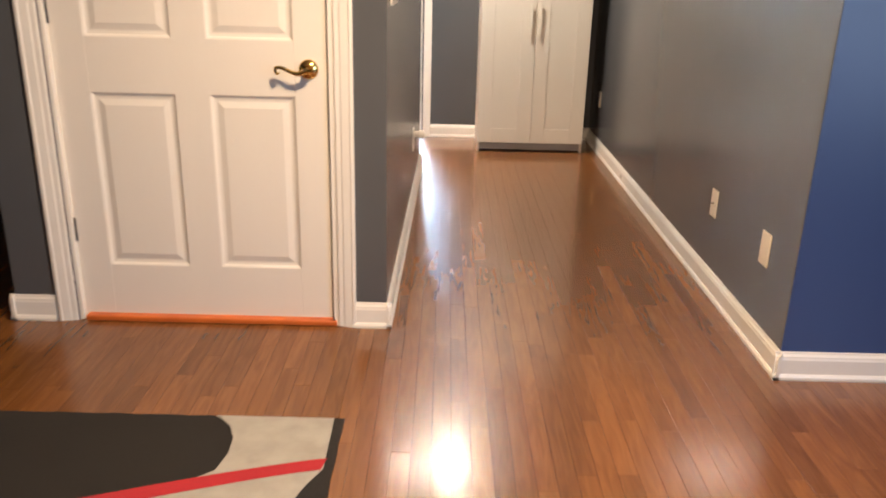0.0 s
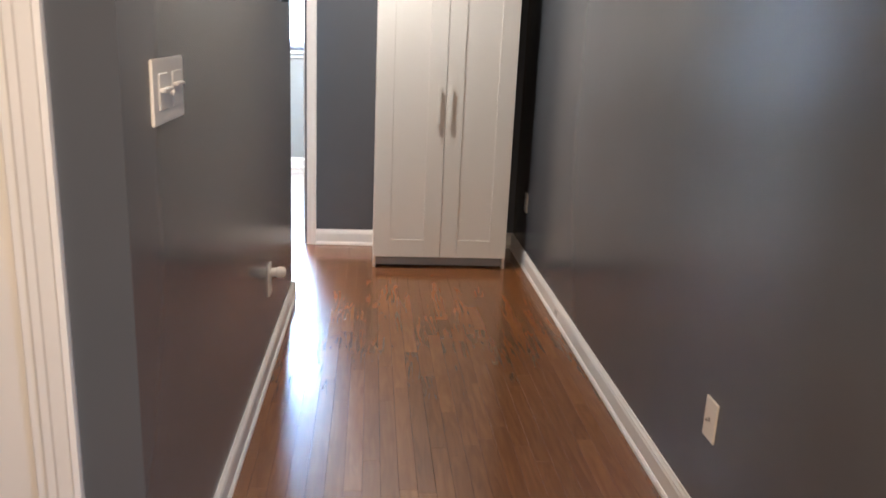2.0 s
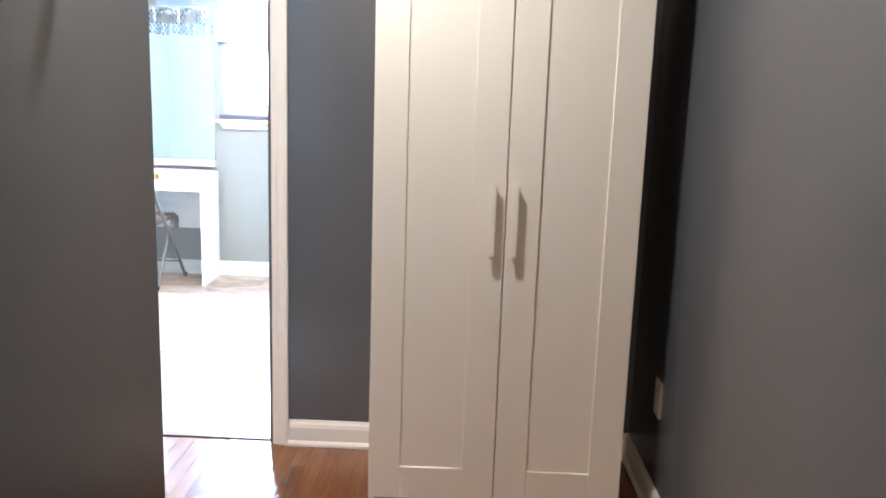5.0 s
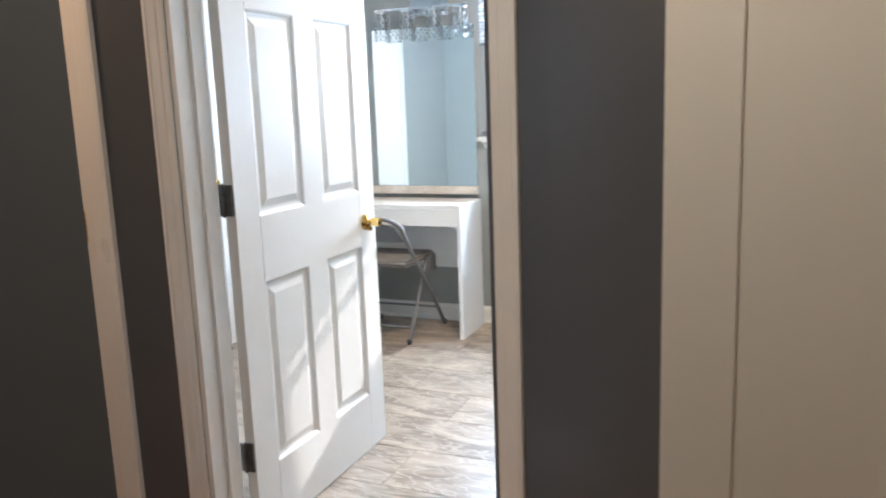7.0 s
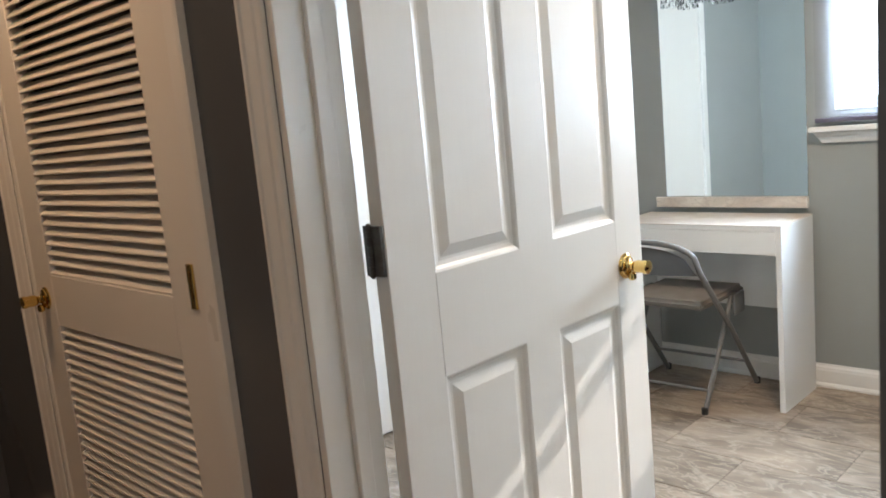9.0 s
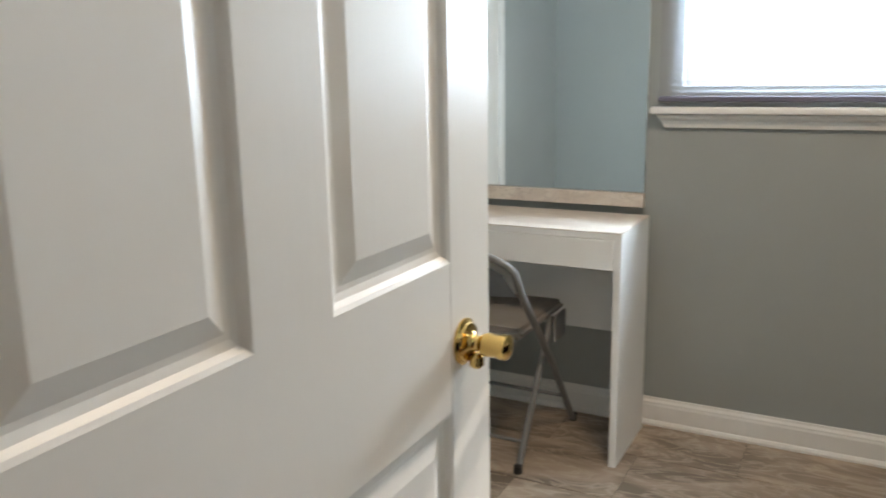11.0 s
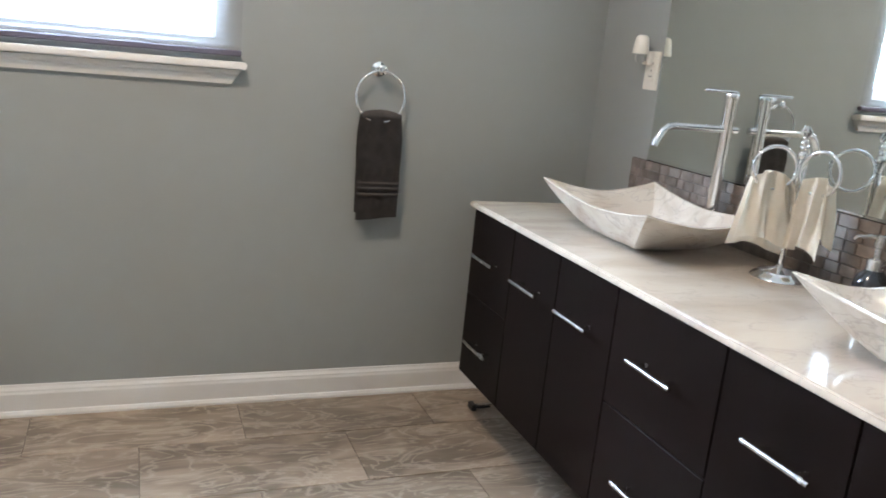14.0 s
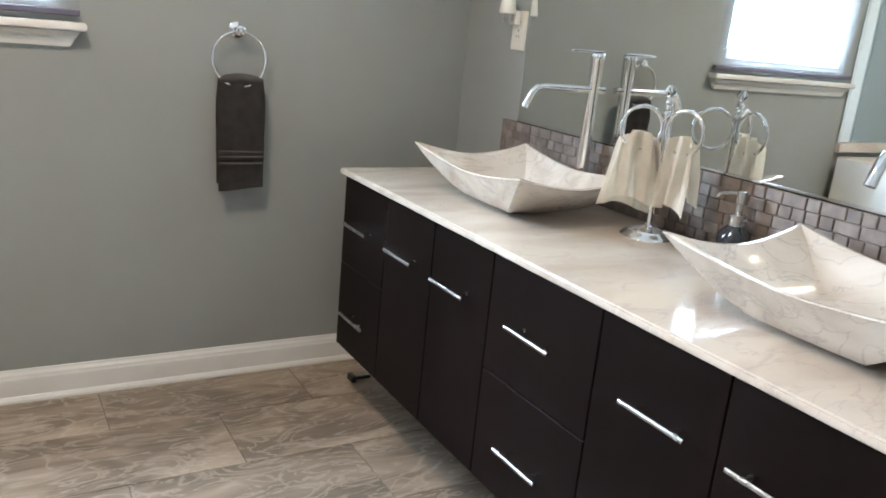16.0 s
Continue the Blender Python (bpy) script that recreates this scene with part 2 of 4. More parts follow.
STEEL = mat("brushed_steel", (0.62, 0.61, 0.60), 0.26, 1.0, second=(0.55, 0.54, 0.53), scale=30, bump=0.05)
HINGE = mat("dull_grey_steel", (0.16, 0.155, 0.15), 0.38, 1.0, second=(0.11, 0.105, 0.10), scale=40, bump=0.1)
BRASS = mat("polished_brass", (0.78, 0.55, 0.20), 0.12, 1.0, second=(0.66, 0.44, 0.15), scale=25, bump=0.02)
# Orange lamplight leaking round the closed door, put into the colour.
ORANGE = mat("orange_door_gap_glow", (0.60, 0.15, 0.03), 0.4, second=(0.52, 0.12, 0.025), scale=12)
CLOTHG = mat("charcoal_terry", (0.060, 0.054, 0.052), 0.95, second=(0.085, 0.076, 0.072), scale=35, fine=500, bump=0.9, dist=0.003)
CLOTHB = mat("charcoal_woven_band", (0.10, 0.09, 0.085), 0.8, fine=500, bump=0.5)
CLOTHC = mat("cream_terry", (0.90, 0.84, 0.74), 0.95, second=(0.85, 0.78, 0.67), scale=35, fine=500, bump=0.9, dist=0.002)
MIRROR = mat("mirror_silver", (0.86, 0.89, 0.87), 0.006, 1.0, second=(0.85, 0.88, 0.86), bump=0.0, rough_var=0.002)
CHAIRM = mat("grey_enamelled_steel", (0.17, 0.165, 0.16), 0.38, second=(0.145, 0.14, 0.135), scale=12)
CHAIRS = mat("taupe_vinyl", (0.22, 0.19, 0.165), 0.5, second=(0.19, 0.165, 0.14), scale=10, bump=0.2)
RUGB = mat("black_rug_pile", (0.014, 0.012, 0.011), 0.95, fine=500, bump=0.9, dist=0.004)
RUGG = mat("pale_grey_rug_pile", (0.40, 0.39, 0.36), 0.95, second=(0.33, 0.32, 0.29), scale=14, fine=500, bump=0.9, dist=0.004)
RUGR = mat("red_rug_pile", (0.42, 0.02, 0.03), 0.95, fine=500, bump=0.9, dist=0.004)
SHEER = sheer("sheer_grey_shade_cloth", (0.66, 0.68, 0.74), 0.88)
# For the cloth added over the upper pane to hold back the sun.
DENSE = sheer("white_sun_blocking_cloth", (0.85, 0.88, 0.92), 0.04)
RAILM = mat("plum_grey_rail", (0.13, 0.12, 0.16), 0.5)
GLASS = glass("clear_glass")
CRYST = glass("crystal", (0.97, 0.98, 1.0))
SMOKE = mat("dark_glass_bottle", (0.02, 0.022, 0.026), 0.08, coat=0.5)
# Near-black base stands in for the shade of the unlit closet and front room.
DARKR = mat("painted_room_shade", (0.05, 0.05, 0.055), 0.6)


# ---------- mesh tools ----------
def part(name, bm, material, parent=None, label="", smooth=False):
    """Links a bmesh as one mesh object under a thing."""
    me = bpy.data.meshes.new(name)
    bm.normal_update()
    bm.to_mesh(me)
    bm.free()
    me.materials.append(material)
    if smooth:
        me.polygons.foreach_set("use_smooth", [True] * len(me.polygons))
        me.set_sharp_from_angle(angle=radians(40))
    ob = new(name, me)
    if parent is not None:
        ob.parent = parent
    if label:
        tagged(ob, label)
    return ob


def thing(name, label, category, place=(0, 0, 0), rz=0.0, group="", kind=""):
    """An Empty at the thing's base, to hold its parts."""
    ob = new(name)
    ob.empty_display_size = 0.05
    ob.matrix_world = pose(*place, 0, 0, rz)
    return tagged(ob, label, category, group, kind)


def box(bm, a, b, bevel=0.0, seg=1):
    lo = [min(a[i], b[i]) for i in range(3)]
    hi = [max(a[i], b[i]) for i in range(3)]
    vs = [bm.verts.new((x, y, z)) for z in (lo[2], hi[2]) for y in (lo[1], hi[1]) for x in (lo[0], hi[0])]
    fs = [bm.faces.new([vs[i] for i in f]) for f in ((0, 2, 3, 1), (4, 5, 7, 6), (0, 1, 5, 4), (2, 6, 7, 3), (0, 4, 6, 2), (1, 3, 7, 5))]
    if bevel:
        es = list({e for f in fs for e in f.edges})
        bmesh.ops.bevel(bm, geom=es, offset=bevel, segments=seg, affect="EDGES", clamp_overlap=True)
    return bm


def boxes(*pairs, bevel=0.0, seg=1):
    bm = bmesh.new()
    for a, b in pairs:
        box(bm, a, b, bevel, seg)
    return bm


def tube(bm, pts, r, seg=12, radii=None, closed=False):
    """A round bar along the points."""
    pts = [Vector(p) for p in pts]
    rings = []
    n = len(pts)
    up = None
    for i, p in enumerate(pts):
        if closed:
            d = pts[(i + 1) % n] - pts[i - 1]
        else:
            d = (pts[min(i + 1, n - 1)] - pts[max(i - 1, 0)])
        d.normalize()
        if up is None:
            up = d.orthogonal().normalized()
        up = (up - d * up.dot(d)).normalized()
        side = d.cross(up)
        rr = radii[i] if radii else r
        rings.append([bm.verts.new(p + (up * math.cos(a) + side * math.sin(a)) * rr) for a in [2 * math.pi * k / seg for k in range(seg)]])
    for i in range(n if closed else n - 1):
        A, B = rings[i], rings[(i + 1) % n]
        for k in range(seg):
            bm.faces.new((A[k], A[(k + 1) % seg], B[(k + 1) % seg], B[k]))
    if not closed:
        bm.faces.new(rings[0][::-1])
        bm.faces.new(rings[-1])
    return bm


def lathe(bm, prof, centre=(0, 0, 0), axis="z", seg=24):
    """Turns a profile of (radius, height) round an axis."""
    c = Vector(centre)
    rings = []
    for r, h in prof:
        ring = []
        for k in range(seg):
            a = 2 * math.pi * k / seg
            u, v = r * math.cos(a), r * math.sin(a)
            o = {"z": (u, v, h), "x": (h, u, v), "y": (v, h, u)}[axis]
            ring.append(bm.verts.new(c + Vector(o)))
        rings.append(ring)
    for A, B in zip(rings, rings[1:]):
        for k in range(seg):
            bm.faces.new((A[k], A[(k + 1) % seg], B[(k + 1) % seg], B[k]))
    bm.faces.new(rings[0][::-1])
    bm.faces.new(rings[-1])
    return bm


def extrude_profile(bm, prof, a, b, out):
    """A moulding: profile (proud, height) swept from a to b; out is the way it stands off the wall."""
    a, b, out = Vector(a), Vector(b), Vector(out)
    A = [bm.verts.new(a + out * p + Vector((0, 0, h))) for p, h in prof]
    B = [bm.verts.new(b + out * p + Vector((0, 0, h))) for p, h in prof]
    n = len(prof)
    for i in range(n):
        j = (i + 1) % n
        bm.faces.new((A[i], A[j], B[j], B[i]))
    bm.faces.new(A[::-1])
    bm.faces.new(B)
    bmesh.ops.recalc_face_normals(bm, faces=bm.faces)
    return bm


# ---------- walls, floors, ceiling ----------
H = 2.44
XL, XR = -0.018, 1.343            # corridor faces
YE, YF = 6.240, 6.330             # end wall faces, wardrobe side and closet side
YB = 6.460                        # bathroom face of that wall
YN, XE, XW = 9.020, 1.150, -2.300 # bathroom north, east and west faces
WZ0, WZ1, WX0, WX1 = 1.172, 2.102, -0.945, -0.165


YC, XLC = 5.140, 0.020            # far end of the corridor's left wall, which runs a little out of square


def xl(y):
    return XL + (XLC - XL) * (y - 2.615) / (YC - 2.615)


def wall(name, material, *pairs):
    ob = part(name, boxes(*pairs), material)
    return tagged(ob, kind="structure")


wall("wall_corridor_right", HALL, ((XR, 2.285, 0), (XR + 0.14, YE, H)))
wall("wall_blue", BLUE, ((XR + 0.0005, 2.280, 0), (3.05, 2.284, H)), ((XR + 0.14, 2.284, 0), (3.05, 2.40, H)))
wl = wall("wall_corridor_left", HALL, ((-0.14, 2.615, 0), (XL, YC, H)), ((-2.75, YC - 0.07, 0), (-0.14, YC, H)))
for v in wl.data.vertices:
    if v.co.x > -0.1 and v.co.y > 4:
        v.co.x = XLC
wall("wall_closet_front", HALL, ((-0.140, 2.6152, 0), (-0.1400 - 0.0, 2.70, H)) if False else ((-0.212 + 0.012, 2.615, 0), (-0.1402, 2.73, H)), ((-1.42, 2.615, 0), (-1.185, 2.73, H)),
     ((-1.185, 2.615, 2.06), (-0.200, 2.73, H)), ((-1.42, 2.73, 0), (-1.30, YC - 0.07, H)))
wall("wall_end", HALL, ((0.0, YE, 0), (XR + 0.14, YB - 0.10, H)))
wall("wall_end_closet_side", HALL, ((-2.75, YF, 0), (-2.175, YB - 0.1, H)), ((-1.215, YF, 0), (-0.905, YB - 0.1, H)), ((-2.175, YF, 2.06), (-1.215, YB - 0.1, H)),
     ((-0.905, YF, 2.06), (0.0, YB - 0.1, H)))
# Near-black sheet behind the louvres, in place of the closet's shade.
wall("closet_shade_backing", DARKR, ((-2.20, YB - 0.025, 0), (-1.19, YB - 0.005, H)))
wall("wall_alcove_left", HALL, ((-2.89, YC - 0.07, 0), (-2.75, YB, H)))
wall("wall_bath_south", SAGE, ((-2.75, YB - 0.004, 0), (-0.905, YB, H)), ((0.0, YB - 0.10, 0), (XE + 0.3, YB, H)), ((-0.905, YB - 0.1, 2.06), (0.0, YB, H)))
wall("wall_bath_north", SAGE, ((XW - 0.1, YN, 0), (WX0, YN + 0.16, H)), ((WX1, YN, 0), (XE + 0.1, YN + 0.16, H)), ((WX0, YN, 0), (WX1, YN + 0.16, WZ0)), ((WX0, YN, WZ1), (WX1, YN + 0.16, H)))
wall("wall_bath_east", SAGE, ((XE, YB, 0), (XE + 0.1, YN, H)))
wall("wall_bath_west", SAGE, ((XW - 0.1, YB, 0), (XW, YN, H)))
# Added walls out of view close off the front room, near-black to look unlit.
wall("enclosure_front_room", DARKR, ((-4.1, -3.1, 0), (3.15, -3.0, H)), ((-4.1, -3.0, 0), (-4.0, YC - 0.07, H)), ((-4.1, YC - 0.07, 0), (-2.89, YC + 0.03, H)),
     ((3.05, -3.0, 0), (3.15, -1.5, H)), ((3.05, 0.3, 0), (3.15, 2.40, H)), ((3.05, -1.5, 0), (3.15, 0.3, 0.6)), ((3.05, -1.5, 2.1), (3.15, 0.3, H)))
tagged(part("ceiling", boxes(((-4.1, -3.1, H), (3.15, YB, H + 0.1)), ((XW - 0.1, YB, H), (XE + 0.3, YN + 0.16, H + 0.1))), CEIL), kind="structure")
ground = tagged(part("ground", boxes(((-150, -150, -0.6), (150, 150, -0.5))), mat("lawn", (0.06, 0.10, 0.03), 0.9, second=(0.09, 0.12, 0.04))), kind="structure")
sub = tagged(part("floor", boxes(((-4.1, -3.1, -0.12), (3.15, 6.275, -0.012)), ((XW - 0.1, 6.275, -0.12), (XE + 0.3, YN + 0.16, -0.0035))), GAPD), kind="structure")
grout = tagged(part("floor_bath", boxes(((XW, 6.285, -0.0035), (XE, YN, 0.0005))), GROUT), kind="structure")

BASE = [(0, 0), (0.020, 0), (0.020, 0.010), (0.015, 0.019), (0.0125, 0.021), (0.0125, 0.072), (0.010, 0.080), (0.010, 0.084), (0.005, 0.092), (0.003, 0.100), (0, 0.100)]
BASEB = [(p, h * 1.03) for p, h in BASE]


def baseboard(name, a, b, out, prof=BASE):
    return tagged(part(name, extrude_profile(bmesh.new(), prof, a, b, out), TRIM), kind="structure")


baseboard("baseboard_corridor_right", (XR, 2.26, 0), (XR, YE, 0), (-1, 0, 0))
baseboard("baseboard_blue", (XR - 0.02, 2.28, 0), (3.05, 2.28, 0), (0, -1, 0))
baseboard("baseboard_corridor_left", (XL, 2.595, 0), (XLC, YC + 0.012, 0), (1, 0, 0))
baseboard("baseboard_left_return", (XLC + 0.02, YC, 0), (-2.75, YC, 0), (0, 1, 0))
baseboard("baseboard_pier", (-0.146, 2.615, 0), (XL + 0.02, 2.615, 0), (0, -1, 0))
baseboard("baseboard_pier_left", (-1.44, 2.615, 0), (-1.268, 2.615, 0), (0, -1, 0))
baseboard("baseboard_pier_side", (-1.42, 2.595, 0), (-1.42, YC - 0.07, 0), (-1, 0, 0))
baseboard("baseboard_end", (0.071, YE, 0), (XR, YE, 0), (0, -1, 0))
baseboard("baseboard_between_doors", (-1.148, YF, 0), (-0.972, YF, 0), (0, -1, 0))
baseboard("baseboard_closet_left", (-2.75, YF, 0), (-2.242, YF, 0), (0, -1, 0))
baseboard("baseboard_alcove", (-2.75, YC, 0), (-2.75, YF, 0), (1, 0, 0))
baseboard("baseboard_bath_north", (XW, YN, 0), (XE, YN, 0), (0, -1, 0), BASEB)
baseboard("baseboard_bath_west", (XW, YB, 0), (XW, 7.35, 0), (1, 0, 0), BASEB)
baseboard("baseboard_bath_west_far", (XW, 8.30, 0), (XW, YN, 0), (1, 0, 0), BASEB)
baseboard("baseboard_bath_south", (0.07, YB, 0), (0.66, YB, 0), (0, 1, 0), BASEB)
tagged(part("threshold", boxes(((-0.905, 6.262, -0.004), (0.0, 6.292, 0.006)), bevel=0.002), mat("dark_oak_threshold", (0.07, 0.03, 0.015), 0.35, second=(0.10, 0.045, 0.02), scale=12, fine=80, stretch=(0.1, 1, 1))), kind="structure")


def casing_profile(bm, x0, x1, y, out, z0, z1, flip):
    """One upright of door casing, moulded: thick outside, stepped bead inside."""
    w = x1 - x0
    steps = [(0, 0.016), (0.16, 0.018), (0.22, 0.014), (0.62, 0.011), (0.70, 0.008), (0.92, 0.007), (1.0, 0.004)]
    if flip:
        pts = [(x1 - w * f, p) for f, p in steps]
    else:
        pts = [(x0 + w * f, p) for f, p in steps]
    pts = pts + [(pts[-1][0], 0.0), (pts[0][0], 0.0)]
    A = [bm.verts.new((x, y + out * p, z0)) for x, p in pts]
    B = [bm.verts.new((x, y + out * p, z1)) for x, p in pts]
    n = len(pts)
    for i in range(n):
        bm.faces.new((A[i], A[(i + 1) % n], B[(i + 1) % n], B[i]))
    bm.faces.new(A[::-1])
    bm.faces.new(B)
    bmesh.ops.recalc_face_normals(bm, faces=bm.faces)


def frame_set(name, x0, x1, yf, out, depth, w_in=0.059, top=2.06, yright=None):
    """Casing on one face and jambs through the wall, for an opening from x0 to x1."""
    bm = bmesh.new()
    casing_profile(bm, x0 - w_in, x0, yf, out, 0, top + w_in, False)
    casing_profile(bm, x1, x1 + w_in, yf if yright is None else yright, out, 0, top + w_in, True)
    box(bm, (x0, yf, top), (x1, yf + out * 0.014, top + w_in))
    tagged(part(name + "_casing", bm, TRIM), kind="structure")
    yb = yf - out * depth
    bm = bmesh.new()
    box(bm, (x0, yf - out * 0.001, 0), (x0 + 0.018, yb, top), 0.0015)
    box(bm, (x1 - (0.018 if yright is None else 0.004), (yf if yright is None else yright) - out * 0.001, 0), (x1, yb, top), 0.0015)
    box(bm, (x0, yf, top - 0.018), (x1, yb, top))
    ys = yf - out * depth * 0.45
    box(bm, (x0 + 0.018, ys, 0), (x0 + 0.030, ys - out * 0.032, top - 0.018), 0.002)
    box(bm, (x1 - 0.030, ys, 0), (x1 - 0.018, ys - out * 0.032, top - 0.018), 0.002)
    return tagged(part(name + "_jamb", bm, TRIM), kind="structure")


frame_set("door_1", -1.190, -0.200, 2.615, -1, 0.115, 0.068)
frame_set("door_2", -0.905, 0.011, YF, -1, 0.13, 0.059, yright=YE)
frame_set("door_3", -2.175, -1.215, YF, -1, 0.02, 0.066)


# ---------- doors ----------
def raised_panel(bm, x0, x1, z0, z1, y, out):
    """A moulded panel: cove down, groove, then raised field. y: the door's face; out: +1 or -1, away from the door."""
    def ring(inset, depth):
        return [bm.verts.new((x, y - out * depth, z)) for x, z in ((x0 + inset, z0 + inset), (x1 - inset, z0 + inset), (x1 - inset, z1 - inset), (x0 + inset, z1 - inset))]
    rs = [ring(0, 0.0), ring(0.005, 0.0025), ring(0.010, 0.0075), ring(0.018, 0.0095), ring(0.024, 0.0095), ring(0.046, 0.0030), ring(0.050, 0.0030)]
    for A, B in zip(rs, rs[1:]):
        for k in range(4):
            bm.faces.new((A[k], A[(k + 1) % 4], B[(k + 1) % 4], B[k]))
    bm.faces.new(rs[-1])


def six_panel_door(parent, w, h, stile, rows, th=0.035):
    """Parts of a moulded six panel door, hinge side at x=0, near face at y=0."""
    mull = stile
    pw = (w - 2 * stile - mull) / 2
    cols = ((stile, stile + pw), (stile + pw + mull, w - stile))
    bm = bmesh.new()
    box(bm, (0, 0, 0.008), (stile, th, h), 0.0015)
    box(bm, (w - stile, 0, 0.008), (w, th, h), 0.0015)
    part("stile", bm, DOORW, parent)
    bm = bmesh.new()
    zs = [0.008] + [z for r in rows for z in r] + [h]
    for a, b in zip(zs[::2], zs[1::2]):
        box(bm, (stile, 0, a), (w - stile, th, b))
    for r in rows:
        box(bm, (stile + pw, 0, r[0]), (stile + pw + mull, th, r[1]))
    part("rail", bm, DOORW, parent)
    for r in rows:
        for c in cols:
            bm = bmesh.new()
            raised_panel(bm, c[0], c[1], r[0], r[1], 0.0, -1)
            raised_panel(bm, c[0], c[1], r[0], r[1], th, 1)
            bmesh.ops.recalc_face_normals(bm, faces=bm.faces)
            part("panel", bm, DOORW, parent)


def hinge(parent, x, y, z, leaf_a, leaf_b, h=0.09):
    """Butt hinge: knuckle, and two leaves given as far corners."""
    g = new("hinge")
    g.parent = parent
    tagged(g, "dull grey steel butt hinge")
    bm = bmesh.new()
    for k in range(5):
        lathe(bm, [(0.0065, 0), (0.0065, h / 5 - 0.001)], (x, y, z - h / 2 + k * h / 5), "z", 10)
    lathe(bm, [(0.003, -0.004), (0.005, 0), (0.005, h), (0.003, h + 0.004)], (x, y, z - h / 2), "z", 10)
    part("knuckle", bm, HINGE, g)
    for lf in (leaf_a, leaf_b):
        part("leaf", boxes(((x, y, z - h / 2), (lf[0], lf[1], z + h / 2)), bevel=0.001), HINGE, g)
    return g


def lever(parent, x, z, side):
    """Brass lever with round rose on the near face; side: -1 points to the hinge."""
    g = new("handle")
    g.parent = parent
    tagged(g, "polished brass lever handle with round rose")
    part("rose", lathe(bmesh.new(), [(0.034, 0), (0.034, -0.004), (0.030, -0.009), (0.016, -0.014), (0.012, -0.022), (0.012, -0.048), (0.008, -0.052)], (x, 0, z), "y", 28), BRASS, g, smooth=True)
    pts = [(x, -0.045, z)] + [(x + side * 0.104 * f, -0.047 - 0.004 * math.sin(f * 3.1), z - 0.010 * math.sin(f * 5.2)) for f in (0.15, 0.3, 0.45, 0.6, 0.75, 0.88, 1.0)]
    pts += [(x + side * 0.107, -0.047, z - 0.004), (x + side * 0.100, -0.047, z - 0.012), (x + side * 0.093, -0.047, z - 0.008)]
    part("grip", tube(bmesh.new(), pts, 0.006, 10, [0.010, 0.009, 0.008, 0.007, 0.0065, 0.006, 0.006, 0.0065, 0.006, 0.005, 0.004]), BRASS, g, smooth=True)


def knob(parent, x, z, y=0.0, out=-1, lab="polished brass egg knob"):
    g = new("knob")
    g.parent = parent
    tagged(g, lab)
    s = out
    part("rose", lathe(bmesh.new(), [(0.031, 0), (0.031, 0.003 * s), (0.026, 0.006 * s), (0.025, 0.009 * s), (0.017, 0.011 * s), (0.012, 0.015 * s), (0.010, 0.02 * s), (0.010, 0.030 * s)], (x, y, z), "y", 28), BRASS, g, smooth=True)
    bm = lathe(bmesh.new(), [(0.010, 0.024 * s), (0.014, 0.028 * s), (0.016, 0.036 * s), (0.015, 0.050 * s), (0.017, 0.056 * s), (0.016, 0.063 * s), (0.008, 0.067 * s)], (0, 0, 0), "y", 24)
    for v in bm.verts:
        v.co = Vector((x + v.co.x * 1.15, y + v.co.y, z + v.co.z))
    lathe(bm, [(0.006, 0.0), (0.010, 0.004), (0.010, 0.016), (0.006, 0.020)], (x, y + 0.018 * s, z - 0.034), "z", 12)
    part("grip", bm, BRASS, g, smooth=True)


# closed door to the closet beside the corridor
d1 = thing("door", "closed white six-panel door with a brass lever handle beside the corridor", "door", (-1.1735, 2.640, 0))
ROWS1 = [(0.218, 0.862), (1.050, 1.65), (1.75, 1.92)]
six_panel_door(d1, 0.953, 2.035, 0.119, ROWS1)
lever(d1, 0.885, 0.957, -1)
for hz in (0.355, 1.135, 1.85):
    hinge(d1, -0.006, -0.004, hz, (-0.015, 0.0), (0.010, -0.0015))
part("latch_plate", boxes(((0.9545, -0.004, 0.925), (0.9605, 0.010, 0.985)), bevel=0.001), BRASS, d1, "brass latch plate")
# Thin orange strip painted as the glow in the latch-side gap.
part("gap_glow_strip", boxes(((0.9545, 0.012, 0.02), (0.9555, 0.022, 2.03))), ORANGE, d1, "orange strip painted as light leaking past the door")
# Sill coloured orange for the light coming under the door.
tagged(part("door_1_sill", boxes(((-1.160, 2.606, 0), (-0.206, 2.660, 0.022)), bevel=0.004), ORANGE), kind="structure")

# open bathroom door
d2 = thing("door", "open white six-panel bathroom door with a brass knob", "door", (-0.847, 6.478, 0), 90)
six_panel_door(d2, 0.842, 2.035, 0.116, [(0.222, 0.802), (1.001, 1.60), (1.715, 1.92)])
knob(d2, 0.762, 0.888, 0.0, -1, "polished brass privacy knob")
knob(d2, 0.762, 0.888, 0.035, 1, "polished brass privacy knob")
for hz in (0.286, 1.063, 1.83):
    hinge(d2, -0.009, 0.030, hz, (-0.0085, 0.034 + 0.012), (0.0, 0.002))

# louvred closet door
d3 = thing("louvred_door", "closed white louvred closet door with a brass knob", "door", (-2.155, YF + 0.006, 0))
LW = 0.920
SX0, SX1 = 0.118, 0.788
part("stile", boxes(((0, 0, 0.01), (SX0, 0.030, 2.03)), bevel=0.002), DOORW, d3)
part("stile", boxes(((SX1, 0, 0.01), (LW, 0.030, 2.03)), bevel=0.002), DOORW, d3)
for z0, z1 in ((0.01, 0.20), (0.832, 0.970), (1.92, 2.03)):
    part("rail", boxes(((SX0, 0.0005, z0), (SX1, 0.0295, z1)), bevel=0.002), DOORW, d3)
knob(d3, 0.062, 0.903)
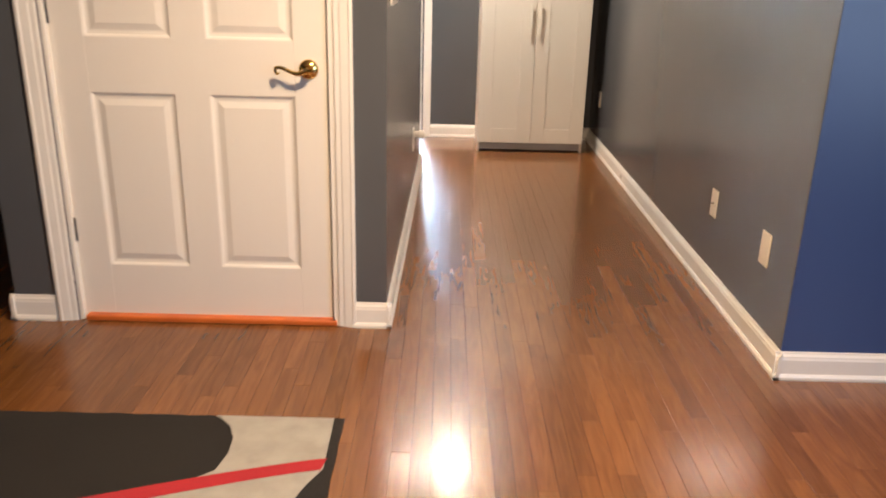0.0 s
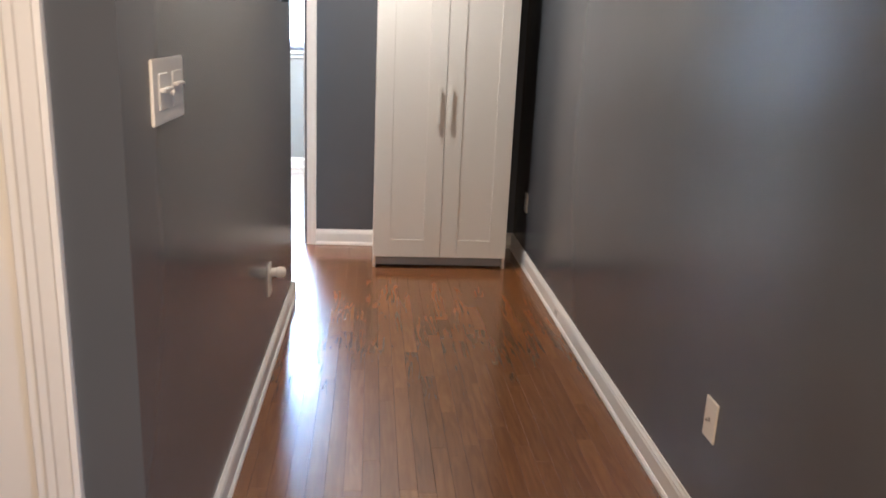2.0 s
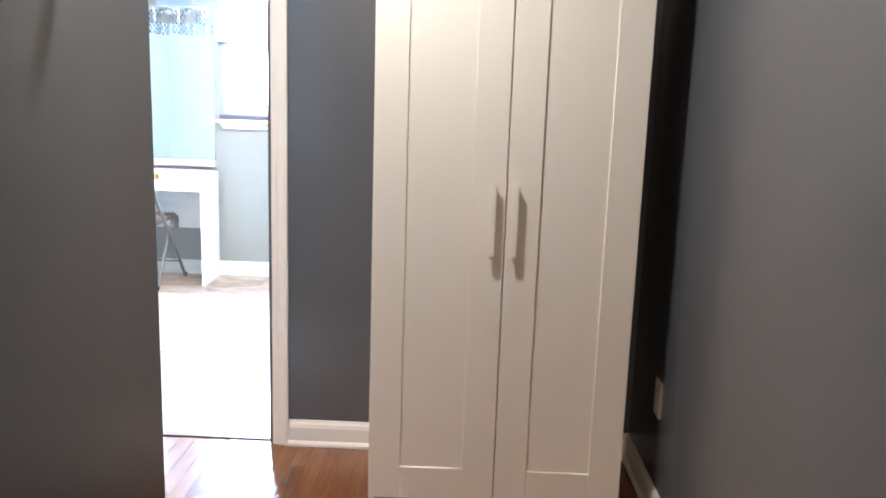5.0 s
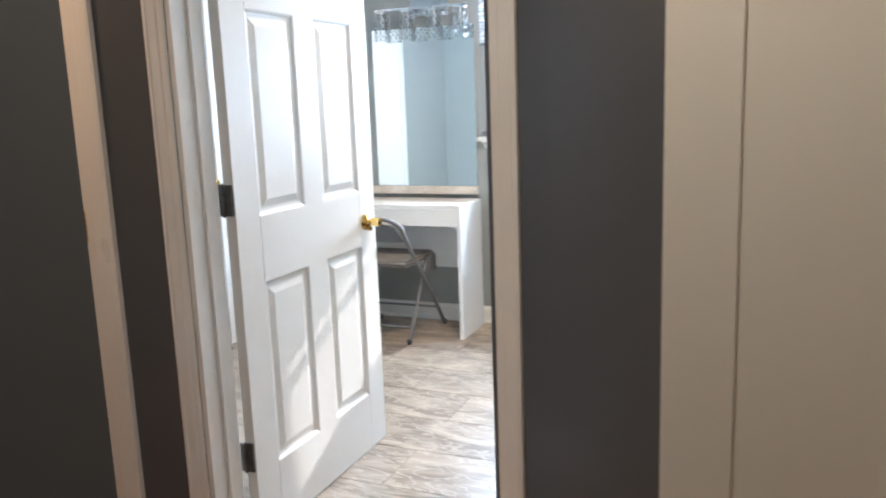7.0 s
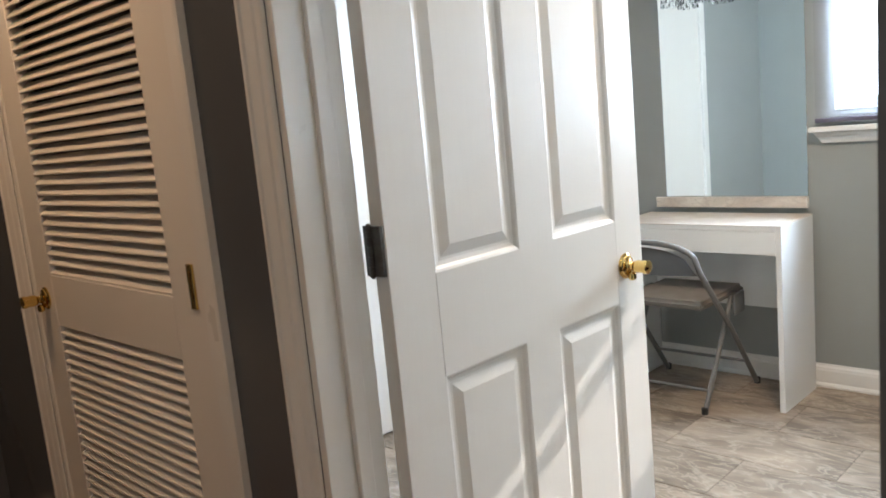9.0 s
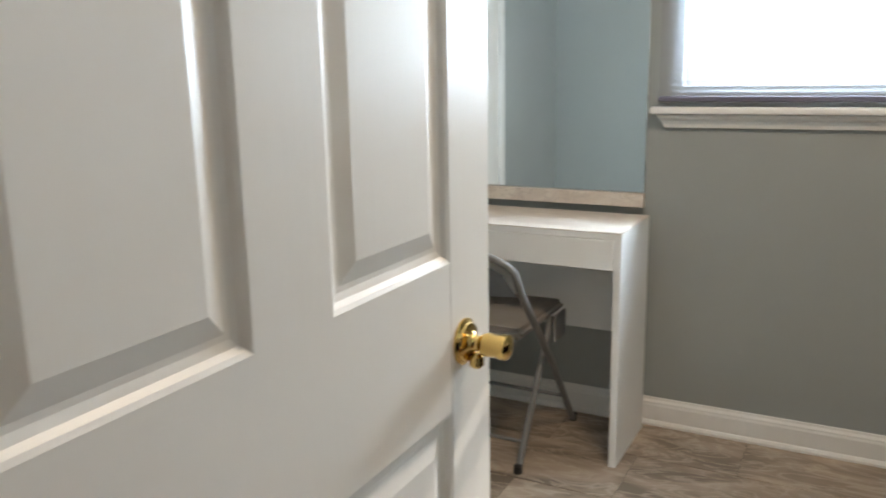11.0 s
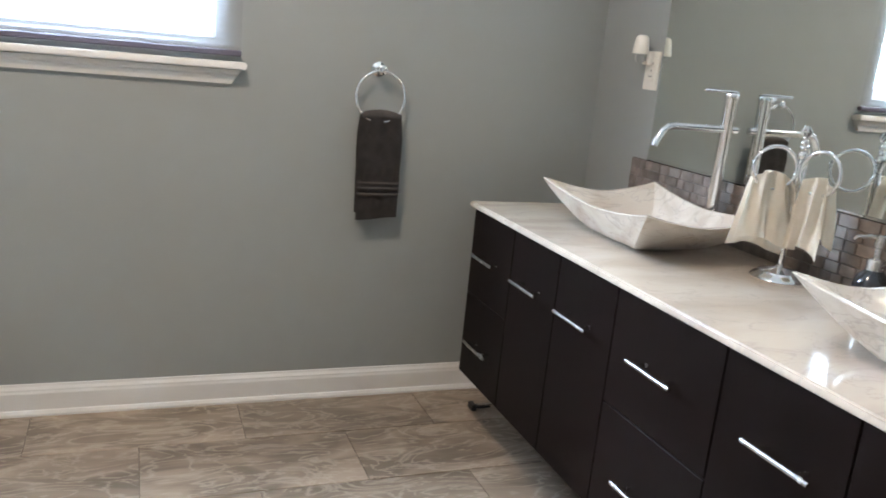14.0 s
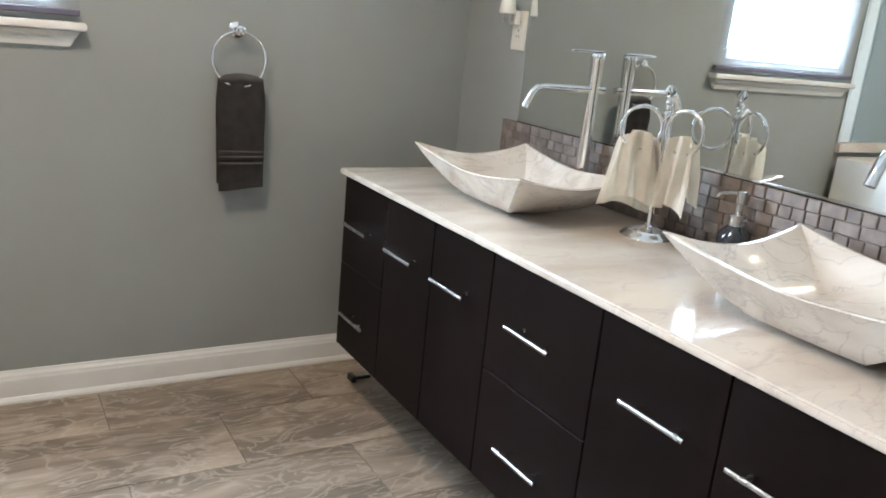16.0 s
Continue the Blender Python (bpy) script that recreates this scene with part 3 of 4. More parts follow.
part("catch", boxes(((0.872, -0.006, 0.952), (0.892, 0.002, 1.044)), ((0.879, -0.009, 0.967), (0.884, -0.005, 1.029)), bevel=0.001), BRASS, d3, "worn brass flush hinge")


def slat_mesh():
    bm = bmesh.new()
    box(bm, (SX0 - 0.004, -0.017, -0.0030), (SX1 + 0.004, 0.017, 0.0030), 0.0022)
    bmesh.ops.rotate(bm, verts=bm.verts, cent=(0, 0, 0), matrix=Matrix.Rotation(radians(42), 3, "X"))
    me = bpy.data.meshes.new("slat")
    bm.to_mesh(me)
    bm.free()
    me.materials.append(DOORW)
    return me


slat_data = slat_mesh()
for z0, z1, n in ((0.20, 0.832, 24), (0.970, 1.92, 36)):
    for k in range(n):
        s = new("slat", slat_data)
        s.parent = d3
        s.location = (0, 0.0155, z0 + (z1 - z0) * (k + 0.5) / n)


# ---------- hall things ----------
def wardrobe():
    g = thing("wardrobe", "tall white two-door wardrobe with frame doors and slim bar handles", "wardrobe", (0.430, 5.735, 0))
    W, D, T = 0.782, 0.495, 1.90
    bm = boxes(((0, 0.019, 0), (0.016, D, T)), ((W - 0.016, 0.019, 0), (W, D, T)), ((0.016, 0.02, T - 0.016), (W - 0.016, D, T)), ((0.016, 0.02, 0.066), (W - 0.016, D, 0.082)),
               ((0.016, D - 0.006, 0.082), (W - 0.016, D, T - 0.016)), bevel=0.001)
    part("body", bm, FOIL, g)
    # The plinth's grey is shade below the doors, put into its colour.
    part("plinth", boxes(((0.017, 0.035, 0.012), (W - 0.017, 0.047, 0.065))), mat("grey_shadowed_board", (0.30, 0.30, 0.31), 0.5), g, "plinth board greyed for the shade under the doors")
    for side in (0, 1):
        x0 = 0.001 + side * (W / 2 + 0.0005)
        x1 = x0 + W / 2 - 0.0025
        d = new("door")
        d.parent = g
        fw = 0.098
        bm = bmesh.new()
        box(bm, (x0, 0, 0.068), (x0 + fw, 0.018, T - 0.003), 0.0012)
        box(bm, (x1 - fw, 0, 0.068), (x1, 0.018, T - 0.003), 0.0012)
        box(bm, (x0 + fw, 0, 0.068), (x1 - fw, 0.018, 0.068 + 0.105), 0.0012)
        box(bm, (x0 + fw, 0, T - 0.108), (x1 - fw, 0.018, T - 0.003), 0.0012)
        part("door_frame", bm, FOIL, d)
        part("door_panel", boxes(((x0 + fw - 0.004, 0.006, 0.17), (x1 - fw + 0.004, 0.013, T - 0.104))), FOIL, d)
        hx = W / 2 + (-0.050 if side == 0 else 0.015)
        hb = bmesh.new()
        box(hb, (hx, -0.026, 0.852), (hx + 0.022, -0.017, 1.070), 0.003, 2)
        box(hb, (hx + 0.004, -0.020, 0.858), (hx + 0.018, 0.0, 0.870), 0.001)
        box(hb, (hx + 0.004, -0.020, 1.052), (hx + 0.018, 0.0, 1.064), 0.001)
        part("handle", hb, PLAST, d, "slim white bar handle")
    return g


wardrobe()


def plate_thing(name, label, cat, place, rz, w, h, group=""):
    """A wall plate; local x along the wall, -y off the wall."""
    g = thing(name, label, cat, place, rz, group)
    part("cover", boxes(((-w / 2, -0.006, -h / 2), (w / 2, 0, h / 2)), bevel=0.002, seg=2), PLAST, g)
    return g


def duplex(g):
    for dz in (-0.020, 0.020):
        part("socket", boxes(((-0.017, -0.0078, dz - 0.014), (0.017, -0.0055, dz + 0.014)), bevel=0.002), PLAST, g)
    for sx in (-0.006, 0.006):
        for dz in (-0.018, 0.022):
            part("slot", boxes(((sx - 0.001, -0.0081, dz - 0.004), (sx + 0.001, -0.0070, dz + 0.005))), BLACK, g)
    part("screw", lathe(bmesh.new(), [(0.003, -0.0055), (0.0028, -0.0072)], (0, 0, 0), "y", 8), STEEL, g)


o1 = plate_thing("coax_outlet", "ivory cable outlet plate on the grey corridor wall", "outlet", (XR, 3.118, 0.378), 270, 0.072, 0.118, "outlets along the corridor wall")
part("socket", lathe(bmesh.new(), [(0.006, -0.005), (0.006, -0.008), (0.004, -0.008), (0.004, -0.016)], (0, 0, 0.0), "y", 12), STEEL, o1)
o2 = plate_thing("blank_plate", "plain ivory blank wall plate low on the grey corridor wall", "outlet", (XR, 2.535, 0.378), 270, 0.078, 0.122, "outlets along the corridor wall")
for z in (-0.03, 0.03):
    part("screw", lathe(bmesh.new(), [(0.003, -0.0055), (0.0028, -0.0072)], (0, 0, z), "y", 8), PLAST, o2)
o3 = plate_thing("wall_outlet", "ivory double socket near the wardrobe", "outlet", (XR, 5.86, 0.385), 270, 0.072, 0.118, "outlets along the corridor wall")
duplex(o3)

sw = plate_thing("light_switch", "ivory double dimmer switch plate on the grey wall", "switch", (xl(2.918), 2.905, 1.230), 89.1, 0.236, 0.128)
for sx in (-0.050, 0.052):
    part("insert", boxes(((sx - 0.030, -0.0085, -0.036), (sx + 0.030, -0.0055, 0.036)), bevel=0.0015), PLAST, sw)
part("slider", boxes(((-0.078, -0.019, -0.001), (-0.022, -0.0085, 0.008)), bevel=0.002), PLAST, sw)
part("slider", boxes(((0.024, -0.019, 0.006), (0.080, -0.0085, 0.013)), bevel=0.002), PLAST, sw)
part("toggle", boxes(((-0.004, -0.016, -0.012), (0.014, -0.0085, -0.002)), bevel=0.002), PLAST, sw)

o4 = plate_thing("wall_outlet", "ivory socket with a round white plug-in freshener on the grey wall", "outlet", (xl(4.33), 4.33, 0.370), 89.1, 0.072, 0.130)
duplex(o4)
plug = thing("air_freshener", "round white plug-in air freshener in the wall socket", "air freshener", (xl(4.33), 4.33, 0.400), 89.1)
part("body", lathe(bmesh.new(), [(0.014, -0.0085), (0.018, -0.012), (0.018, -0.030), (0.023, -0.034), (0.023, -0.058), (0.020, -0.062)], (0, 0, 0), "y", 24), PLAST, plug, smooth=True)
part("dial", lathe(bmesh.new(), [(0.014, -0.062), (0.014, -0.066)], (0, 0, 0), "y", 20), PLAST, plug)

hk = thing("wall_hook", "small chrome and black hook high on the grey corridor wall", "hook", (xl(4.76), 4.76, 1.488), 89.1)
part("plate", boxes(((-0.017, -0.006, -0.012), (0.017, 0, 0.030)), bevel=0.002), CHROME, hk)
part("hook", tube(bmesh.new(), [(0, -0.004, 0.012), (0, -0.028, 0.012), (0, -0.038, 0.004), (0, -0.040, -0.012), (0, -0.032, -0.022)], 0.006, 10), CHROME, hk, smooth=True)
part("cap", boxes(((-0.013, -0.034, -0.040), (0.013, -0.006, -0.012)), bevel=0.003), BLACK, hk)


# rug
def flat_shape(bm, pts, z0, z1):
    A = [bm.verts.new((x, y, z0)) for x, y in pts]
    B = [bm.verts.new((x, y, z1)) for x, y in pts]
    n = len(pts)
    for i in range(n):
        bm.faces.new((A[i], A[(i + 1) % n], B[(i + 1) % n], B[i]))
    bm.faces.new(A[::-1])
    bm.faces.new(B)
    bmesh.ops.recalc_face_normals(bm, faces=bm.faces)


rug = thing("area_rug", "black and grey area rug with a red curved stripe", "rug", (-0.097, 1.938, 0))
bm = bmesh.new()
edge = [(-1.65, 0.0)] + [(-1.65 + 1.65 * k / 40, 0.0015 * math.sin(k * 1.7)) for k in range(1, 40)] + [(0, 0)]
edge += [(0.002 * math.sin(k * 2.3), -k * 0.06) for k in range(1, 38)] + [(-1.65, -2.22)]
flat_shape(bm, edge, 0.0005, 0.0090)
part("pile_black", bm, RUGB, rug)
bm = bmesh.new()
ga = [(-0.385, -0.003), (-0.030, -0.003), (-0.028, -0.10), (-0.026, -0.26), (-0.06, -0.33), (-0.10, -0.45), (-0.35, -0.62), (-0.75, -0.70), (-1.20, -0.64), (-1.20, -0.58), (-0.8, -0.52), (-0.55, -0.43), (-0.40, -0.35), (-0.315, -0.28), (-0.300, -0.20), (-0.305, -0.12), (-0.33, -0.06), (-0.36, -0.025)]
flat_shape(bm, ga[::-1], 0.0088, 0.0118)
part("pile_grey", bm, RUGG, rug)
bm = bmesh.new()
top = [(-0.022 - 1.15 * f, -0.215 - 0.42 * f ** 1.15) for f in [k / 16 for k in range(17)]]
low = [(x - 0.01, y - 0.052 - 0.02 * k / 16) for k, (x, y) in enumerate(top)]
flat_shape(bm, top + low[::-1], 0.0112, 0.0138)
part("stripe_red", bm, RUGR, rug)

# ceiling lamps; the last, in the bathroom, is added to go with the fill
for nm, x, y in (("ceiling_light", 0.35, 1.25), ("ceiling_light", 0.30, 5.20), ("ceiling_light", -1.75, 5.75), ("ceiling_light", -0.45, 7.75)):
    cl = thing(nm, "round recessed ceiling light with a white trim ring, out of view", "ceiling light", (x, y, H), group="recessed ceiling lights")
    part("trim_ring", lathe(bmesh.new(), [(0.10, 0.0), (0.10, -0.006), (0.082, -0.010), (0.078, -0.004), (0.078, 0.0)], (0, 0, 0), "z", 32), TRIM, cl, smooth=True)

# white low cabinet in the alcove
lc = thing("low_cabinet", "low white cabinet against the dark alcove wall", "cabinet", (-2.60, 5.36, 0))
part("body", boxes(((-0.13, 0, 0.06), (0.13, 0.42, 0.52)), bevel=0.003), LAMW, lc)
part("base", boxes(((-0.12, 0.01, 0), (0.12, 0.41, 0.06))), mat("brown_wood_base", (0.12, 0.06, 0.03), 0.5), lc)

# ---------- bathroom: window ----------
win = thing("window", "white vinyl window in the bathroom wall", "window", (0, 0, 0), kind="structure")
YW = YN + 0.062
fr = 0.045
bm = boxes(((WX0, YW, WZ0), (WX0 + fr, YW + 0.06, WZ1)), ((WX1 - fr, YW, WZ0), (WX1, YW + 0.06, WZ1)), ((WX0 + fr, YW, WZ0), (WX1 - fr, YW + 0.06, WZ0 + fr)),
           ((WX0 + fr, YW, WZ1 - fr), (WX1 - fr, YW + 0.06, WZ1)), ((WX0 + fr, YW + 0.01, 1.590), (WX1 - fr, YW + 0.05, 1.625)), bevel=0.002)
part("window_frame", bm, TRIM, win)
for z0, z1 in ((WZ0 + fr, 1.590), (1.625, WZ1 - fr)):
    pn = part("pane", boxes(((WX0 + fr - 0.003, YW + 0.028, z0 - 0.003), (WX1 - fr + 0.003, YW + 0.032, z1 + 0.003))), GLASS, win)
    pn.visible_shadow = False
# sill and apron
bm = bmesh.new()
box(bm, (-1.036, YN - 0.050, 1.086), (-0.075, YN, 1.108), 0.004, 2)
box(bm, (-1.020, YN, 1.086), (-0.090, YN + 0.004, 1.108))
tagged(part("window_sill", bm, TRIM), kind="structure")
bm = bmesh.new()
prof = [(0, 1.042), (0.012, 1.042), (0.016, 1.054), (0.016, 1.064), (0.026, 1.072), (0.030, 1.0835), (0, 1.0835)]
A = [bm.verts.new((-1.020 + (1.0835 - h) * 0.62, YN - p, h)) for p, h in prof]
B = [bm.verts.new((-0.090 - (1.0835 - h) * 0.62, YN - p, h)) for p, h in prof]
for i in range(len(prof)):
    j = (i + 1) % len(prof)
    bm.faces.new((A[i], A[j], B[j], B[i]))
bm.faces.new(A[::-1])
bm.faces.new(B)
bmesh.ops.recalc_face_normals(bm, faces=bm.faces)
tagged(part("window_apron", bm, TRIM), kind="structure")


def pleats(bm, x0, x1, z0, z1, y, pitch=0.020, depth=0.009):
    n = int(round((z1 - z0) / pitch))
    rows = []
    for k in range(2 * n + 1):
        z = z0 + (z1 - z0) * k / (2 * n)
        yy = y + (depth if k % 2 else 0)
        rows.append((bm.verts.new((x0, yy, z)), bm.verts.new((x1, yy, z))))
    for a, b in zip(rows, rows[1:]):
        bm.faces.new((a[0], a[1], b[1], b[0]))


BX0, BX1 = -1.016, -0.090
bl = thing("cellular_shade", "closed pale pleated cellular shade over the bathroom window", "window shade", (0, YN - 0.022, 0))
bm = bmesh.new()
pleats(bm, BX0, BX1, 1.142, 1.618, 0.0)
part("cloth", bm, SHEER, bl, "sheer grey pleated cloth, sunlit")
# Added upper cloth, nearly opaque so no sun beam passes above the rail.
bm = bmesh.new()
pleats(bm, BX0, BX1, 1.630, 2.110, 0.0)
part("cloth", bm, DENSE, bl, "added white pleated cloth that blocks the upper sun")
part("rail", boxes(((BX0, -0.006, 1.124), (BX1, 0.016, 1.142)), bevel=0.003), RAILM, bl, "plum grey bottom rail")
part("rail", boxes(((BX0, -0.005, 1.618), (BX1, 0.014, 1.630)), bevel=0.002), RAILM, bl, "thin grey middle rail")
part("head_rail", boxes(((BX0, -0.012, 2.110), (BX1, 0.020, 2.150)), bevel=0.003), TRIM, bl)

# ---------- bathroom: make-up desk, mirror, light ----------
dk = thing("makeup_desk", "white make-up desk with a marbled top against the bathroom wall", "desk", (-1.766, 8.640, 0))
DW, DD, DZ = 0.742, 0.335, 0.756
part("side", boxes(((DW - 0.022, 0, 0), (DW, DD, DZ - 0.004)), bevel=0.001), LAMW, dk)
part("side", boxes(((0, 0, 0), (0.022, DD, DZ - 0.004)), bevel=0.001), LAMW, dk)
part("top", boxes(((0.0005, 0.0, DZ - 0.0035), (DW - 0.0005, DD, DZ)), bevel=0.0005), DESKM, dk, "beige marbled film top")
part("top_board", boxes(((0.0225, 0.001, DZ - 0.022), (DW - 0.0225, DD - 0.001, DZ - 0.004))), LAMW, dk)
part("drawer_front", boxes(((0.023, 0.0, 0.640), (DW - 0.023, 0.016, DZ - 0.024)), bevel=0.001), LAMW, dk)
part("drawer_box", boxes(((0.03, 0.018, 0.645), (DW - 0.03, DD - 0.03, 0.655))), LAMW, dk)
part("back_panel", boxes(((0.0225, DD - 0.022, 0.345), (DW - 0.0225, DD - 0.004, 0.735)), bevel=0.001), LAMW, dk)
part("splash_strip", boxes(((0.02, DD + 0.018, 0.776), (DW - 0.028, DD + 0.041, 0.822)), bevel=0.001), DESKM, dk, "marbled upstand strip")
wm = thing("wall_mirror", "frameless wall mirror above the make-up desk", "mirror", (-1.70, YN, 0))
part("backing", boxes(((0.002, -0.003, 0.826), (0.645, 0, 1.74))), BLACK, wm)
part("mirror_glass", boxes(((0, -0.008, 0.824), (0.647, -0.0032, 1.742)), bevel=0.001), MIRROR, wm)

vl = thing("vanity_light", "chrome bar light with stacked crystal shades above the mirror", "wall light", (-1.30, YN, 1.845))
part("wall_plate", boxes(((-0.14, -0.020, -0.045), (0.10, 0, 0.060)), bevel=0.003), CHROME, vl)
part("bar", boxes(((-0.33, -0.090, -0.010), (0.245, -0.074, 0.004)), ((-0.012, -0.076, -0.008), (0.012, -0.018, 0.004)), bevel=0.002), CHROME, vl)
for k, sx in enumerate((-0.29, -0.125, 0.04, 0.20)):
    sh = new("shade")
    sh.parent = vl
    tagged(sh, "shade of stacked crystal rings")
    bm = bmesh.new()
    for j in range(8):
        z = -0.035 - j * 0.019
        for q in range(10):
            a = 2 * math.pi * q / 10 + j * 0.31
            c = Vector((sx + 0.040 * math.cos(a), -0.085 + 0.040 * math.sin(a), z))
            bmesh.ops.create_cube(bm, size=1.0, matrix=Matrix.Translation(c) @ Matrix.Rotation(a, 4, "Z") @ Matrix.Diagonal((0.010, 0.022, 0.014, 1)))
    part("crystal_ring", bm, CRYST, sh)
    part("socket", lathe(bmesh.new(), [(0.042, -0.022), (0.042, -0.014), (0.012, -0.010), (0.012, 0.0)], (sx, -0.085, 0), "z", 24), CHROME, sh, smooth=True)
    part("bulb", lathe(bmesh.new(), [(0.008, -0.02), (0.010, -0.05), (0.010, -0.09), (0.004, -0.105)], (sx, -0.085, 0), "z", 12), LAMW, sh, smooth=True)

# folding chair
ch = thing("folding_chair", "grey steel folding chair with taupe seat at the make-up desk", "chair", (-1.475, 8.70, 0))
HWD = 0.215


def bar_pair(name, p, q, r, x=HWD):
    for s in (-1, 1):
        part(name, tube(bmesh.new(), [(s * x, p[0], p[1]), (s * x, q[0], q[1])], r, 10), CHAIRM, ch, smooth=True)


top_arc = [(-HWD * 1.0, -0.265, 0.60)] + [(-HWD * math.cos(a), -0.285 - 0.02 * math.sin(a), 0.625 + 0.095 * math.sin(a) ** 0.7) for a in [math.pi * k / 12 for k in range(1, 12)]] + [(HWD, -0.265, 0.60)]
part("back_frame", tube(bmesh.new(), [(-HWD, 0.225, 0.012)] + [(-HWD, 0.0, 0.30)] + top_arc + [(HWD, 0.0, 0.30), (HWD, 0.225, 0.012)], 0.0115, 10), CHAIRM, ch, smooth=True)
bar_pair("leg", (0.06, 0.435), (-0.215, 0.012), 0.0105, HWD - 0.026)
part("cross_bar", tube(bmesh.new(), [(-HWD + 0.03, -0.170, 0.085), (HWD - 0.03, -0.170, 0.085)], 0.007, 8), CHAIRM, ch)
part("cross_bar", tube(bmesh.new(), [(-HWD, 0.135, 0.130), (HWD, 0.135, 0.130)], 0.007, 8), CHAIRM, ch)
bm = bmesh.new()
nx, nz = 12, 5
gv = [[bm.verts.new((-HWD + 0.008 + (2 * HWD - 0.016) * i / nx, -0.262 - 0.036 * math.sin(math.pi * i / nx) - 0.03 * j / nz, 0.585 + (0.100 * (math.sin(math.pi * i / nx) ** 0.45) + 0.02) * j / nz)) for j in range(nz + 1)] for i in range(nx + 1)]
for i in range(nx):
    for j in range(nz):
        bm.faces.new((gv[i][j], gv[i + 1][j], gv[i + 1][j + 1], gv[i][j + 1]))
bmesh.ops.solidify(bm, geom=bm.faces, thickness=0.006)
part("backrest", bm, CHAIRM, ch, smooth=True)
bm = bmesh.new()
box(bm, (-0.19, -0.20, 0.425), (0.19, 0.19, 0.462), 0.014, 3)
part("seat", bm, CHAIRS, ch, "taupe vinyl padded seat", smooth=True)
for s in (-1, 1):
    part("hinge_bracket", boxes(((s * HWD - 0.005, 0.02, 0.36), (s * HWD + 0.005, 0.12, 0.45)), bevel=0.003), CHAIRM, ch)
for s in (-1, 1):
    for x, y in ((s * HWD, 0.230), (s * (HWD - 0.026), -0.220)):
        part("foot_cap", lathe(bmesh.new(), [(0.013, 0.0), (0.014, 0.004), (0.014, 0.028), (0.011, 0.030)], (x, y, 0), "z", 12), BLACK, ch, smooth=True)

# door in the west wall, seen in the mirror
wd = thing("door", "closed white bathroom closet door on the side wall", "door", (XW + 0.012, 7.44, 0), 90)
part("slab", boxes(((0, -0.004, 0.01), (0.76, 0.010, 2.03)), bevel=0.002), DOORW, wd)
for a, b in ((-0.075, -0.010), (0.77, 0.835)):
    part("casing", boxes(((a, -0.012, 0), (b, 0.010, 2.10)), bevel=0.003), TRIM, wd)
knob(wd, 0.70, 0.93, -0.004)

# ---------- bathroom: vanity ----------
XF = 0.606                        # cabinet fronts
CZ0, CZ1 = 0.196, 0.7335
TOP = 0.754                       # counter top


def bar_handle(parent, y0, y1, z):
    """Steel bar on two posts, along y, in front of the cabinet face."""
    g = new("handle")
    g.parent = parent
    tagged(g, "thin brushed steel bar handle")
    part("bar", tube(bmesh.new(), [(XF - 0.030, y0, z), (XF - 0.030, y1, z)], 0.0052, 10), STEEL, g, smooth=True)
    for y in (y0 + 0.030, y1 - 0.030):
        part("post", tube(bmesh.new(), [(XF - 0.030, y, z), (XF + 0.001, y, z)], 0.0042, 8), STEEL, g, smooth=True)


def cabinet(label, y0, y1, fronts):
    """fronts: (kind, y0, y1, z0, z1, handle centre y, handle z)."""
    g = thing("vanity_cabinet", label, "vanity cabinet", (0, 0, 0), group="dark cabinets under the marble counter")
    t = 0.018
    bm = boxes(((XF + 0.020, y0 + 0.0005, CZ0), (XE - 0.02, y0 + t, CZ1)), ((XF + 0.020, y1 - t, CZ0), (XE - 0.02, y1 - 0.0005, CZ1)),
               ((XF + 0.020, y0 + t, CZ0), (XE - 0.02, y1 - t, CZ0 + t)), ((XE - 0.04, y0 + t, CZ0 + t), (XE - 0.025, y1 - t, CZ1)))
    part("body", bm, ESPR, g)
    for kind, a, b, z0, z1, hy, hz in fronts:
        d = new(kind)
        d.parent = g
        part("front", boxes(((XF, a + 0.0018, z0 + 0.0015), (XF + 0.0185, b - 0.0018, z1 - 0.0015)), bevel=0.0012), ESPR, d)
        bar_handle(d, hy - 0.075, hy + 0.075, hz)
    return g


HI, LO, SPLIT = 0.605, 0.328, 0.466
cabinet("dark espresso vanity drawer cabinet at the wall end", 8.452, 8.742,
        [("drawer", 8.452, 8.742, SPLIT, CZ1, 8.594, HI), ("drawer", 8.452, 8.742, CZ0, SPLIT, 8.583, LO)])
cabinet("espresso two-door vanity cabinet under the far marble basin", 7.922, 8.452,
        [("door", 8.187, 8.452, CZ0, CZ1, 8.319, HI), ("door", 7.922, 8.187, CZ0, CZ1, 8.063, HI)])
cabinet("dark espresso vanity drawer cabinet between the basins", 7.564, 7.922,
        [("drawer", 7.564, 7.922, SPLIT, CZ1, 7.741, HI), ("drawer", 7.564, 7.922, CZ0, SPLIT, 7.728, LO)])
cabinet("espresso two-door vanity cabinet under the near marble basin", 6.976, 7.564,
        [("door", 7.270, 7.564, CZ0, CZ1, 7.387, HI), ("door", 6.976, 7.270, CZ0, CZ1, 7.153, HI)])
cabinet("dark espresso vanity drawer cabinet at the door end", 6.700, 6.976,
        [("drawer", 6.700, 6.976, SPLIT, CZ1, 6.838, HI), ("drawer", 6.700, 6.976, CZ0, SPLIT, 6.838, LO)])

